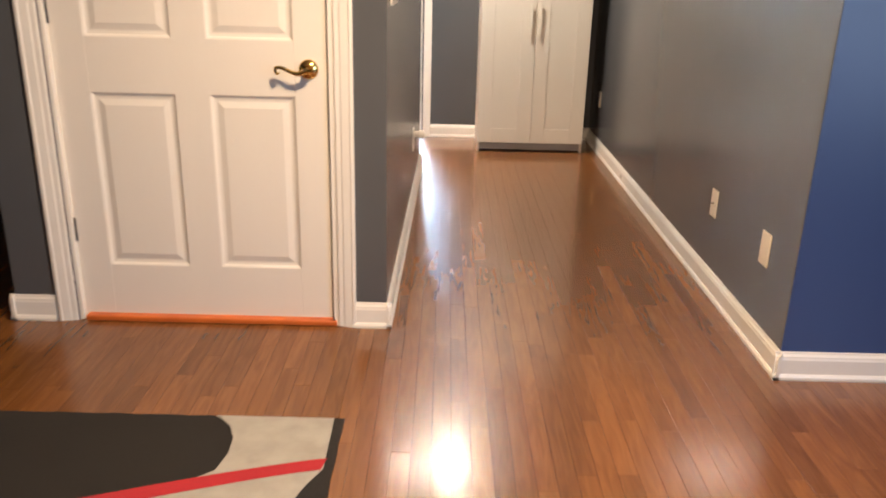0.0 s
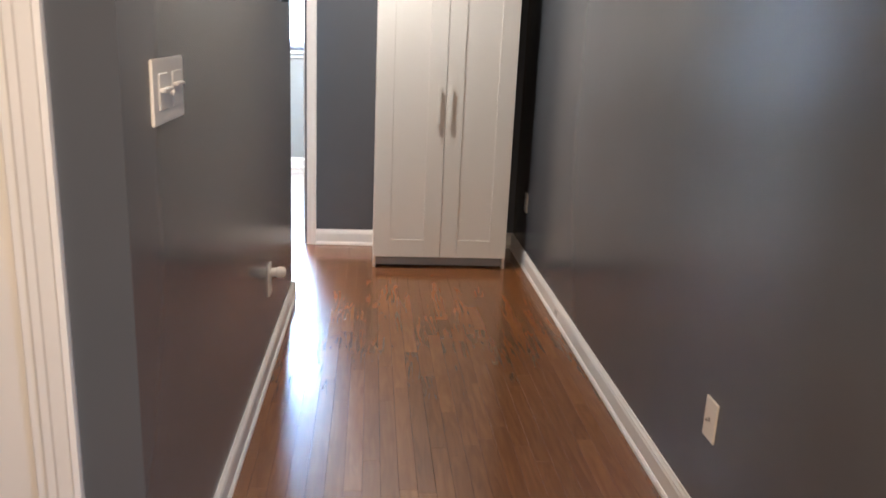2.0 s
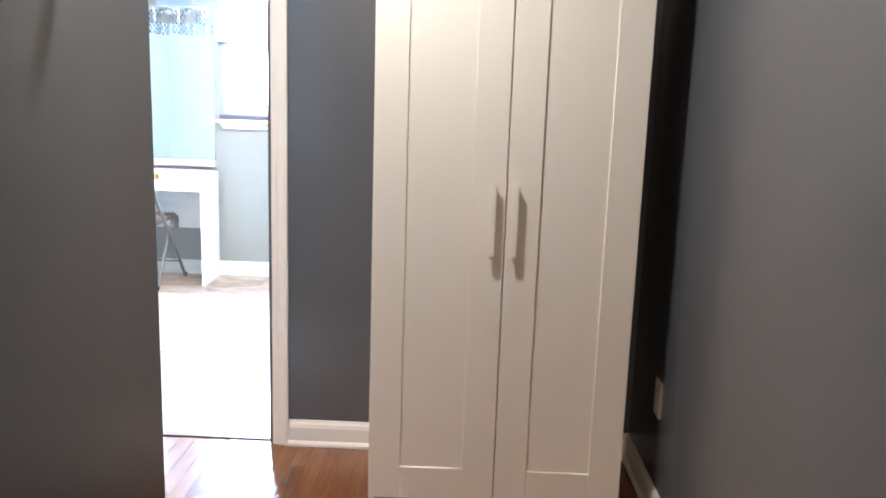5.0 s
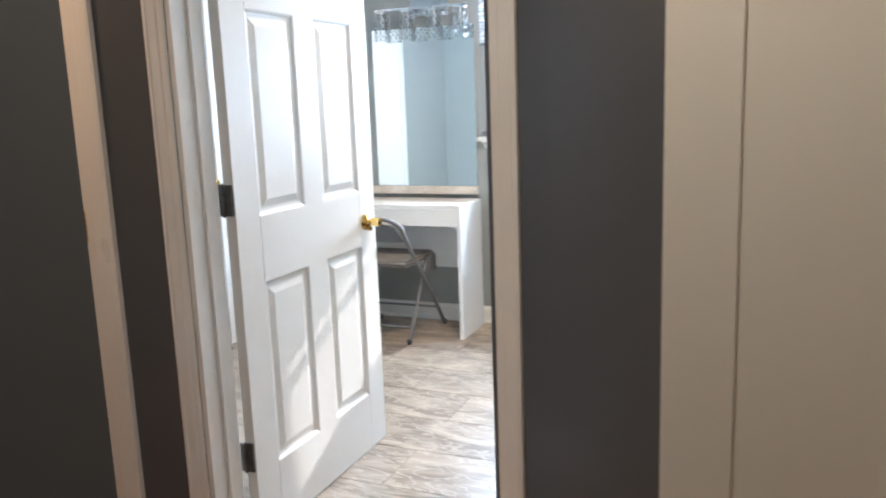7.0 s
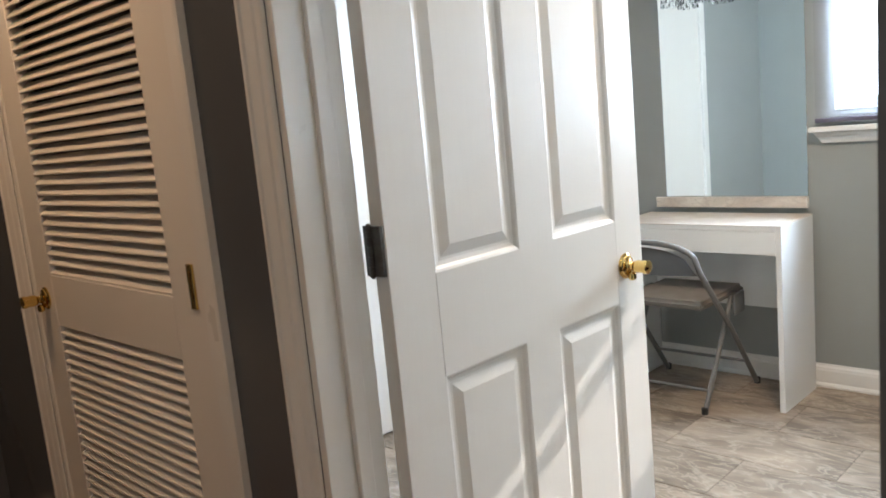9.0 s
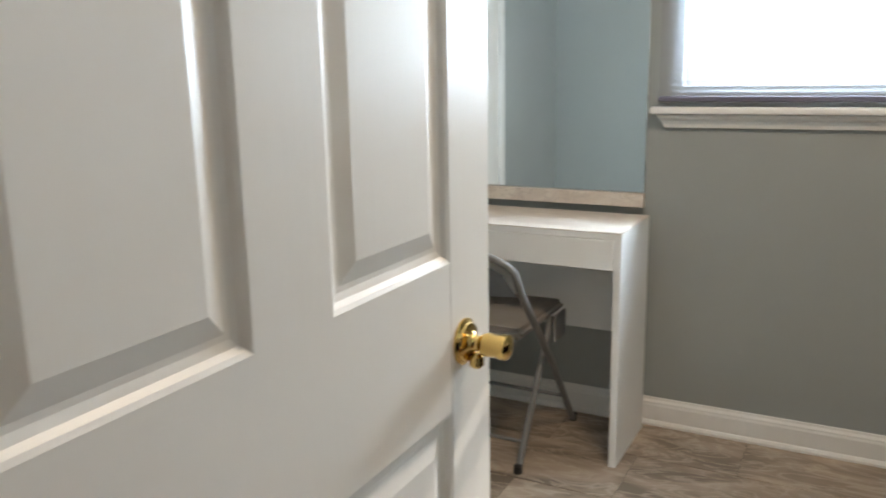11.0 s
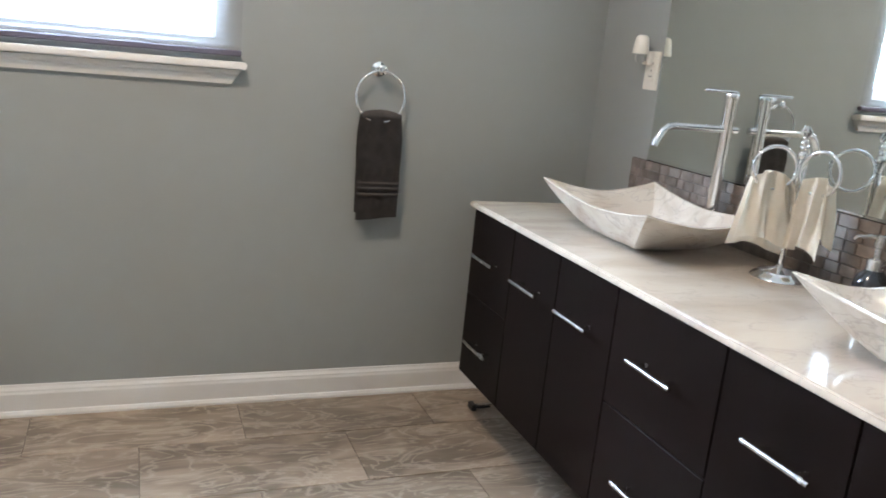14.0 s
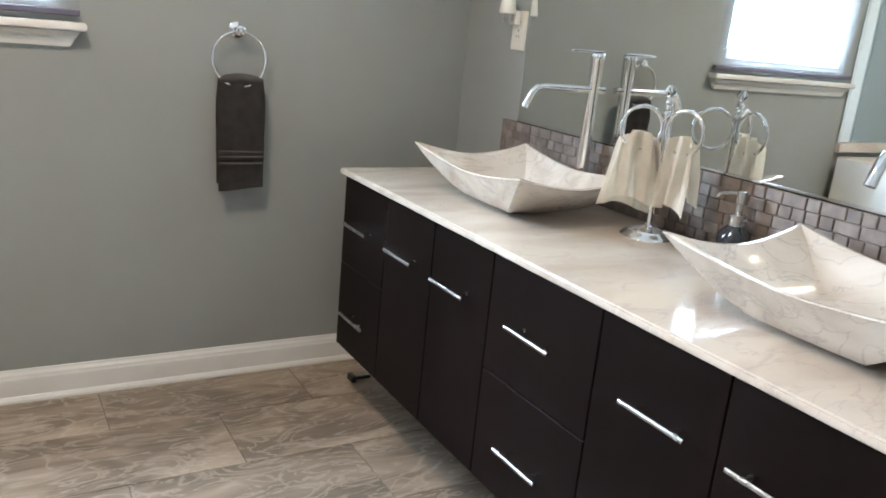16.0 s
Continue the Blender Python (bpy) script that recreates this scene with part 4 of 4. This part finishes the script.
for fx, fy in ((0.86, 8.60), (0.86, 7.90), (0.86, 7.27), (0.86, 6.78), (1.06, 8.60), (1.06, 7.90), (1.06, 7.27), (1.06, 6.78)):
    ft = thing("cabinet_foot", "black plastic cabinet foot under the vanity", "cabinet foot", (fx, fy, 0.002), group="black feet under the vanity")
    part("pad", lathe(bmesh.new(), [(0.030, 0), (0.032, 0.004), (0.026, 0.012), (0.014, 0.016)], (0, 0, 0), "z", 18), BLACK, ft, smooth=True)
    part("stem", lathe(bmesh.new(), [(0.013, 0.012), (0.013, 0.185), (0.028, 0.187), (0.028, 0.1985)], (0, 0, 0), "z", 14), BLACK, ft, smooth=True)
# loose plinth clip at the wall end
clip = thing("plinth_clip", "loose black plinth clip with a steel spring under the vanity end", "plinth clip", (0.735, 8.835, 0.003))
part("arm", boxes(((-0.03, -0.012, 0.006), (0.045, 0.012, 0.012)), ((-0.03, -0.020, 0.0), (-0.012, 0.020, 0.022)), bevel=0.002), BLACK, clip)
part("spring", boxes(((-0.005, -0.008, 0.013), (0.06, 0.008, 0.016)), bevel=0.001), STEEL, clip)

ct = thing("countertop", "polished white marble countertop with grey veins", "countertop", (0, 0, 0))
bm = bmesh.new()
box(bm, (0.596, 6.680, 0.7355), (XE - 0.001, 8.768, 0.7535), 0.004, 2)
part("slab", bm, MARB, ct)
part("edge_strip", boxes(((0.612, 6.70, 0.7340), (XE - 0.02, 8.738, 0.7353))), BLACK, ct)


def basin(y, tag):
    """A rectangular vessel with upswept corners, carved from marble."""
    g = thing("vessel_basin", tag, "sink", (0.880, y, TOP), group="marble vessel basins")
    bm = bmesh.new()
    hx, hy, zr, zc = 0.190, 0.255, 0.096, 0.126
    n = 14

    def rim(u, soft):
        # u runs 0..4 round the four sides; soft rounds the corners
        s, f = int(u) % 4, u - int(u)
        c = [(-1, -1), (1, -1), (1, 1), (-1, 1)]
        a, b = c[s], c[(s + 1) % 4]
        x, yy = a[0] + (b[0] - a[0]) * f, a[1] + (b[1] - a[1]) * f
        k = 1 / math.hypot(x, yy)
        lift = abs(2 * f - 1) ** 1.6
        x, yy = x * (1 - soft) + x * k * 1.12 * soft, yy * (1 - soft) + yy * k * 1.12 * soft
        bow = 1 - 0.05 * math.sin(math.pi * f) * (1 - soft)
        if s % 2 == 0:
            yy *= bow
        else:
            x *= bow
        return x, yy, lift
    N = 4 * n
    levels = []

    def ring(sx, sy, height, soft):
        """height: of the rim (0 to 1), or a pair (that, plus metres)."""
        f, add = height
        r = []
        for k in range(N):
            x, yy, lift = rim(4 * k / N, soft)
            r.append(bm.verts.new((x * hx * sx, yy * hy * sy, (zr + (zc - zr) * lift * f) * f + add)))
        levels.append(r)
    # outside: a low foot, then the flared sides up to the rim
    for sx, sy, f, q in ((0.40, 0.32, 0.0, 0.5), (0.44, 0.345, 0.045, 0.4), (0.54, 0.41, 0.085, 0.22), (0.60, 0.455, 0.15, 0.14), (0.68, 0.55, 0.30, 0.10),
                         (0.77, 0.67, 0.48, 0.07), (0.86, 0.79, 0.67, 0.05), (0.94, 0.91, 0.85, 0.03), (0.985, 0.98, 0.965, 0.02), (1.0, 1.0, 0.99, 0.02)):
        ring(sx, sy, (f, 0.0), q)
    # the flat lip and the hollow
    ring(0.992, 0.994, (1.0, 0.0010), 0.02)
    ring(0.945, 0.957, (1.0, 0.0004), 0.03)
    ring(0.930, 0.945, (0.985, -0.0010), 0.04)
    for sx, sy, f, q in ((0.85, 0.83, 0.80, 0.07), (0.74, 0.69, 0.56, 0.10), (0.62, 0.56, 0.36, 0.16), (0.50, 0.44, 0.24, 0.30), (0.34, 0.28, 0.18, 0.60), (0.10, 0.08, 0.155, 0.9)):
        ring(sx, sy, (f, 0.003), q)
    for A, B in zip(levels, levels[1:]):
        for k in range(N):
            bm.faces.new((A[k], A[(k + 1) % N], B[(k + 1) % N], B[k]))
    bm.faces.new(levels[0][::-1])
    bm.faces.new(levels[-1])
    part("bowl", bm, BOWLM, g, smooth=True)
    part("drain", lathe(bmesh.new(), [(0.030, 0.021), (0.032, 0.024), (0.026, 0.027), (0.010, 0.026)], (0, 0, 0), "z", 24), CHROME, g, smooth=True)
    return g


basin(8.235, "white marble vessel basin with upswept corners by the far wall")
basin(7.285, "grey-veined marble vessel basin with upswept corners on the counter")


def faucet(y):
    g = thing("faucet", "tall chrome vessel faucet with a thin lever", "faucet", (1.085, y, TOP), group="tall chrome faucets")
    part("base_ring", lathe(bmesh.new(), [(0.026, 0), (0.026, 0.005), (0.020, 0.008)], (0, 0, 0), "z", 28), CHROME, g, smooth=True)
    part("column", lathe(bmesh.new(), [(0.0165, 0.006), (0.0165, 0.338), (0.0180, 0.341), (0.0180, 0.392), (0.0195, 0.394), (0.0195, 0.406), (0.018, 0.408)], (0, 0, 0), "z", 28), CHROME, g, smooth=True)
    sp = [(0.036, 0, 0.312), (-0.02, 0, 0.312), (-0.165, 0, 0.313), (-0.186, 0, 0.309), (-0.200, 0, 0.297), (-0.212, 0, 0.274), (-0.218, 0, 0.258)]
    part("spout", tube(bmesh.new(), sp, 0.0098, 14), CHROME, g, smooth=True)
    part("lever", boxes(((-0.090, -0.006, 0.4075), (0.018, 0.006, 0.4135)), bevel=0.002), CHROME, g)
    return g


faucet(8.242)
faucet(7.292)

# towel stand with two cream towels
ST = (1.022, 7.900, TOP)
ts = thing("towel_stand", "chrome hand towel stand with three rings on a round foot", "towel stand", ST)
part("foot", lathe(bmesh.new(), [(0.062, 0), (0.064, 0.004), (0.060, 0.010), (0.050, 0.014), (0.046, 0.020), (0.024, 0.026), (0.010, 0.030), (0.008, 0.036)], (0, 0, 0), "z", 36), CHROME, ts, smooth=True)
part("pole", tube(bmesh.new(), [(0, 0, 0.030), (0, 0, 0.300)], 0.0055, 12), CHROME, ts, smooth=True)
bm = bmesh.new()
for h, r in ((0.292, 0.011), (0.307, 0.008), (0.320, 0.010), (0.331, 0.007)):
    bmesh.ops.create_uvsphere(bm, u_segments=12, v_segments=8, radius=r, matrix=Matrix.Translation((0, 0, h)))
for k in range(6):
    a = k * math.pi / 3
    tube(bm, [(0.004 * math.cos(a), 0.004 * math.sin(a), 0.333), (0.012 * math.cos(a), 0.011 * math.sin(a), 0.344), (0.004 * math.cos(a), 0.004 * math.sin(a), 0.356)], 0.003, 6)
part("finial", bm, CHROME, ts, smooth=True)
RING = 0.049
ring_c = []
RING_A = (158, 278, 38)
for a in RING_A:
    d = Vector((math.cos(radians(a)), math.sin(radians(a)), 0))
    c = Vector((0, 0, 0.258)) + d * (RING + 0.006)
    ring_c.append((c, d))
    pts = [c + d * (RING * math.cos(t)) + Vector((0, 0, RING * math.sin(t))) for t in [2 * math.pi * k / 32 for k in range(32)]]
    part("ring", tube(bmesh.new(), pts, 0.0046, 10, closed=True), CHROME, ts, smooth=True)


def draped(name, label, place, top_w, bot_w, length, z_top, seed, material, turn, folds=4, thick=0.010, gather=0.5):
    """A small towel pulled through a ring: two hanging halves with folds."""
    g = thing(name, label, "towel", place, turn)
    rnd = random.Random(seed)
    ph = rnd.random() * 6
    for half, off in (("front_fold", -1), ("back_fold", 1)):
        bm = bmesh.new()
        NX, NZ = 22, 16
        rows = []
        L = length * (1.0 if off < 0 else 0.86)
        for j in range(NZ + 1):
            f = j / NZ
            w = top_w + (bot_w - top_w) * f ** 0.8
            row = []
            for i in range(NX + 1):
                s = i / NX - 0.5
                wave = math.sin(s * folds * 2 * math.pi + ph + off) * 0.011 * (1 - 0.55 * f) + 0.003 * math.sin(s * 23 + f * 5)
                arch = 0.020 * (1 - (2 * s) ** 2) * (1 - f)
                sag = 0.012 * math.sin(s * 5 + ph) * f
                row.append(bm.verts.new((s * w, off * (0.006 + 0.016 * f) + wave, z_top + arch - L * f - sag)))
            rows.append(row)
        for A, B in zip(rows, rows[1:]):
            for i in range(NX):
                bm.faces.new((A[i], A[i + 1], B[i + 1], B[i]))
        bmesh.ops.solidify(bm, geom=bm.faces, thickness=thick * 0.6)
        part(half, bm, material, g, smooth=True)
    return g


for k, (wt, wb, ln) in enumerate(((0.088, 0.145, 0.165), (0.074, 0.100, 0.150))):
    c, d = ring_c[k]
    p = Vector(ST) + c + Vector((0, 0, -RING))
    draped("hand_towel", "cream terry hand towel hanging through a ring of the chrome stand", (p.x, p.y, p.z), wt, wb, ln, 0.022, 5 + k, CLOTHC, RING_A[k], 2.5)

# soap dispenser
sd = thing("soap_dispenser", "dark glass soap dispenser with a chrome pump", "soap dispenser", (1.092, 7.708, TOP))
part("bottle", lathe(bmesh.new(), [(0.034, 0), (0.038, 0.004), (0.038, 0.044), (0.034, 0.060), (0.022, 0.072), (0.018, 0.078)], (0, 0, 0), "z", 28), SMOKE, sd, smooth=True)
part("collar", lathe(bmesh.new(), [(0.019, 0.076), (0.019, 0.100), (0.014, 0.102), (0.008, 0.104), (0.008, 0.124), (0.011, 0.126), (0.011, 0.152), (0.009, 0.154)], (0, 0, 0), "z", 22), STEEL, sd, smooth=True)
part("spout", tube(bmesh.new(), [(0, 0, 0.146), (-0.02, 0.012, 0.148), (-0.042, 0.024, 0.144), (-0.046, 0.027, 0.137)], 0.0045, 8), STEEL, sd, smooth=True)

# big mirror, channel, outlet with night light
bmr = thing("vanity_mirror", "wide frameless vanity mirror over the stone backsplash", "mirror", (0, 0, 0))
part("backing", boxes(((XE - 0.003, 6.692, 0.936), (XE, 8.648, 2.04))), BLACK, bmr)
part("mirror_glass", boxes(((XE - 0.008, 6.690, 0.926), (XE - 0.0032, 8.650, 2.042)), bevel=0.0008), MIRROR, bmr)
part("channel", boxes(((XE - 0.011, 6.690, 0.922), (XE - 0.0085, 8.650, 0.930)), ((XE - 0.011, 6.690, 0.922), (XE, 8.650, 0.9255)), bevel=0.0008), CHROME, bmr, "chrome channel along the bottom")
ow = plate_thing("wall_outlet", "white double socket on the bathroom wall beside the mirror", "outlet", (XE, 8.704, 1.200), 270, 0.074, 0.120)
duplex(ow)
nl = thing("night_light", "small plug-in night light with a white shade", "night light", (XE, 8.712, 1.238), 270)
part("plug", boxes(((-0.018, -0.030, -0.022), (0.018, -0.0085, 0.020)), bevel=0.004), PLAST, nl)
part("diffuser", lathe(bmesh.new(), [(0.012, -0.015), (0.018, -0.008), (0.018, 0.012), (0.014, 0.022)], (0, -0.048, 0), "z", 18), GLASS, nl, smooth=True)
part("shade", lathe(bmesh.new(), [(0.025, 0.010), (0.026, 0.014), (0.020, 0.060), (0.014, 0.066), (0.004, 0.068)], (0, -0.050, 0), "z", 20), PLAST, nl, smooth=True)

# towel ring with charcoal towel
tr = thing("towel_ring", "round chrome towel ring on the sage wall", "towel ring", (0.341, YN, 1.122))
part("post", lathe(bmesh.new(), [(0.024, 0), (0.024, -0.005), (0.016, -0.010), (0.011, -0.014), (0.011, -0.040), (0.015, -0.043), (0.015, -0.055), (0.010, -0.058)], (0, 0, 0), "y", 26), CHROME, tr, smooth=True)
RC, RR = -0.083, 0.080
pts = [(RR * math.sin(t), -0.047 + 0.004 * math.cos(t), RC + RR * math.cos(t)) for t in [2 * math.pi * k / 44 for k in range(44)]]
part("ring", tube(bmesh.new(), pts, 0.0048, 10, closed=True), CHROME, tr, smooth=True)
tw = thing("towel", "folded charcoal terry towel with two woven bands hanging from the ring", "towel", (0.347, YN - 0.049, 0))
for off, zb in ((-1, 0.648), (1, 0.668)):
    bm = bmesh.new()
    NX, NZ = 16, 26
    rows = []
    for j in range(NZ + 1):
        f = j / NZ
        zz = 0.982 - (0.982 - zb) * f
        hw = 0.066 + 0.009 * min(1, f * 5) - 0.006 * f
        rows.append([bm.verts.new(((i / NX - 0.5) * 2 * hw + 0.004 * f, off * (0.007 + 0.005 * f) + 0.004 * math.sin(i * 0.9 + off) * (1 - f * 0.6) + 0.0015 * math.sin(j * 0.8 + i), zz + 0.010 * (1 - ((i / NX - 0.5) * 2) ** 2) * (1 - f) - (0.006 * math.cos(i / NX * 3) if j == NZ else 0))) for i in range(NX + 1)])
    for A, B in zip(rows, rows[1:]):
        for i in range(NX):
            bm.faces.new((A[i], A[i + 1], B[i + 1], B[i]))
    bmesh.ops.solidify(bm, geom=bm.faces, thickness=0.009)
    part("fold", bm, CLOTHG, tw, smooth=True)
part("fold_top", tube(bmesh.new(), [(x, 0.0, 0.978 + 0.006 * (1 - (x / 0.066) ** 2)) for x in (-0.066, -0.045, -0.02, 0.0, 0.02, 0.045, 0.066)], 0.013, 12, [0.008, 0.013, 0.015, 0.016, 0.015, 0.013, 0.008]), CLOTHG, tw, smooth=True)
for z in (0.728, 0.748, 0.764):
    part("woven_band", boxes(((-0.067, -0.0225, z), (0.072, -0.0195, z + 0.0055)), bevel=0.001), CLOTHB, tw)

# ---------- pieces: backsplash stones, tiles, floor boards ----------
bsb = tagged(part("backsplash", boxes(((XE - 0.010, 6.70, TOP), (XE, 8.726, 0.9215))), STGROUT), kind="structure")
rnd = random.Random(3)


def chamfered(name, sx, sy, sz, c, material):
    """A block centred on its own origin with its top face chamfered (towards +z)."""
    bm = bmesh.new()
    lo = [bm.verts.new((x * sx, y * sy, -sz)) for x, y in ((-1, -1), (1, -1), (1, 1), (-1, 1))]
    md = [bm.verts.new((x * sx, y * sy, sz - c)) for x, y in ((-1, -1), (1, -1), (1, 1), (-1, 1))]
    hi = [bm.verts.new((x * (sx - c), y * (sy - c), sz)) for x, y in ((-1, -1), (1, -1), (1, 1), (-1, 1))]
    for A, B in ((lo, md), (md, hi)):
        for k in range(4):
            bm.faces.new((A[k], A[(k + 1) % 4], B[(k + 1) % 4], B[k]))
    bm.faces.new(hi)
    me = bpy.data.meshes.new(name)
    bm.to_mesh(me)
    bm.free()
    me.materials.append(material)
    return me


stones = [chamfered("stone", L / 2 - 0.0004, 0.0135, 0.0035, 0.0018, STONE) for L in (0.032, 0.044, 0.057)]
lens = (0.032, 0.044, 0.057)
count = 0
joined = []
for r in range(6):
    y = 8.725
    z = TOP + 0.0145 + r * 0.0279
    while y > 6.74:
        k = rnd.choice((0, 0, 1, 2)) if y < 8.72 else rnd.choice((0, 1, 2))
        L = lens[k]
        if y - L < 6.72:
            break
        loc = (XE - 0.0105 - rnd.random() * 0.0018, y - L / 2, z)
        if y > 7.45 and count < 300:
            s = new("stone", stones[k])
            s.parent = bsb
            s.matrix_basis = Matrix.Translation(loc) @ Matrix.Rotation(radians(-90), 4, "Y") @ Matrix.Rotation(radians(90 + rnd.uniform(-1.2, 1.2)), 4, "Z")
            count += 1
        else:
            joined.append((loc, L))
        y -= L + 0.0015
bm = bmesh.new()
for (x, y, z), L in joined:
    box(bm, (x - 0.004, y - L / 2 + 0.0008, z - 0.0135), (x + 0.004, y + L / 2 - 0.0008, z + 0.0135), 0.0012)
tagged(part("backsplash_stones", bm, STONE), "tumbled brown stone mosaic backsplash", "backsplash", kind="stuff")

# porcelain tiles 0.61 x 0.30
TL, TWD = 0.610, 0.3015
tile_me = {}
for r in range(11):
    y1 = 8.752 + 0.3015 - r * TWD
    y0 = y1 - TWD
    y1c, y0c = min(y1, YN - 0.002), max(y0, 6.294)
    if y1c - y0c < 0.02:
        continue
    x = -0.066 + (0.305 if r % 2 else 0.0) - 4 * TL
    while x < XE:
        a, b = max(x, XW + 0.002), min(x + TL, XE - 0.002)
        if b - a > 0.03:
            sx, sy = (b - a) / 2 - 0.0014, (y1c - y0c) / 2 - 0.0014
            key = (round(sx, 3), round(sy, 3))
            if key not in tile_me:
                tile_me[key] = chamfered("tile", sx, sy, 0.0012, 0.0006, TILE)
            s = new("tile", tile_me[key])
            s.parent = grout
            s.location = ((a + b) / 2, (y0c + y1c) / 2, 0.0016)
        x += TL

# oak strips along the corridor
PW = 0.0572
strips = []
x = -3.95
row = 0
while x < 3.02:
    y = -2.98 - rnd.random() * 0.6
    end = 6.262 if x < 1.36 else 2.30
    if x + PW > XR + 0.05:
        end = 2.30
    while y < end:
        L = rnd.choice((0.32, 0.45, 0.58, 0.72, 0.9, 1.1))
        a, b = max(y, -2.98), min(y + L, end)
        if b - a > 0.04:
            strips.append((x, a, b))
        y += L
    x += PW
near = lambda s: (-0.05 < s[0] < 1.36 and 1.6 < s[2] and s[1] < 5.9)
pieces = [s for s in strips if near(s)]
pieces.sort(key=lambda s: s[1])
pieces = pieces[:300]
pset = set(pieces)
plank_me = {}
for X, a, b in pieces:
    key = round(b - a, 2)
    if key not in plank_me:
        plank_me[key] = chamfered("board", PW / 2 - 0.0003, key / 2 - 0.0003, 0.006, 0.0005, OAK)
    s = new("board", plank_me[key])
    s.parent = sub
    s.location = (X + PW / 2, (a + b) / 2, -0.006)
vs, fs = [], []
for X, a, b in strips:
    if (X, a, b) in pset:
        continue
    c = 0.0005
    i = len(vs)
    x0, x1, y0, y1 = X + 0.0003, X + PW - 0.0003, a + 0.0003, b - 0.0003
    vs += [(x0, y0, -0.012), (x1, y0, -0.012), (x1, y1, -0.012), (x0, y1, -0.012), (x0, y0, -c), (x1, y0, -c), (x1, y1, -c), (x0, y1, -c),
           (x0 + c, y0 + c, 0), (x1 - c, y0 + c, 0), (x1 - c, y1 - c, 0), (x0 + c, y1 - c, 0)]
    for p, q in ((0, 4), (4, 8)):
        for k in range(4):
            fs.append((i + p + k, i + p + (k + 1) % 4, i + q + (k + 1) % 4, i + q + k))
    fs.append((i + 8, i + 9, i + 10, i + 11))
me = bpy.data.meshes.new("floor_boards")
me.from_pydata(vs, [], fs)
me.materials.append(OAK)
tagged(new("floor_boards", me), "polished oak strip floor, joined boards", "floor", kind="stuff")
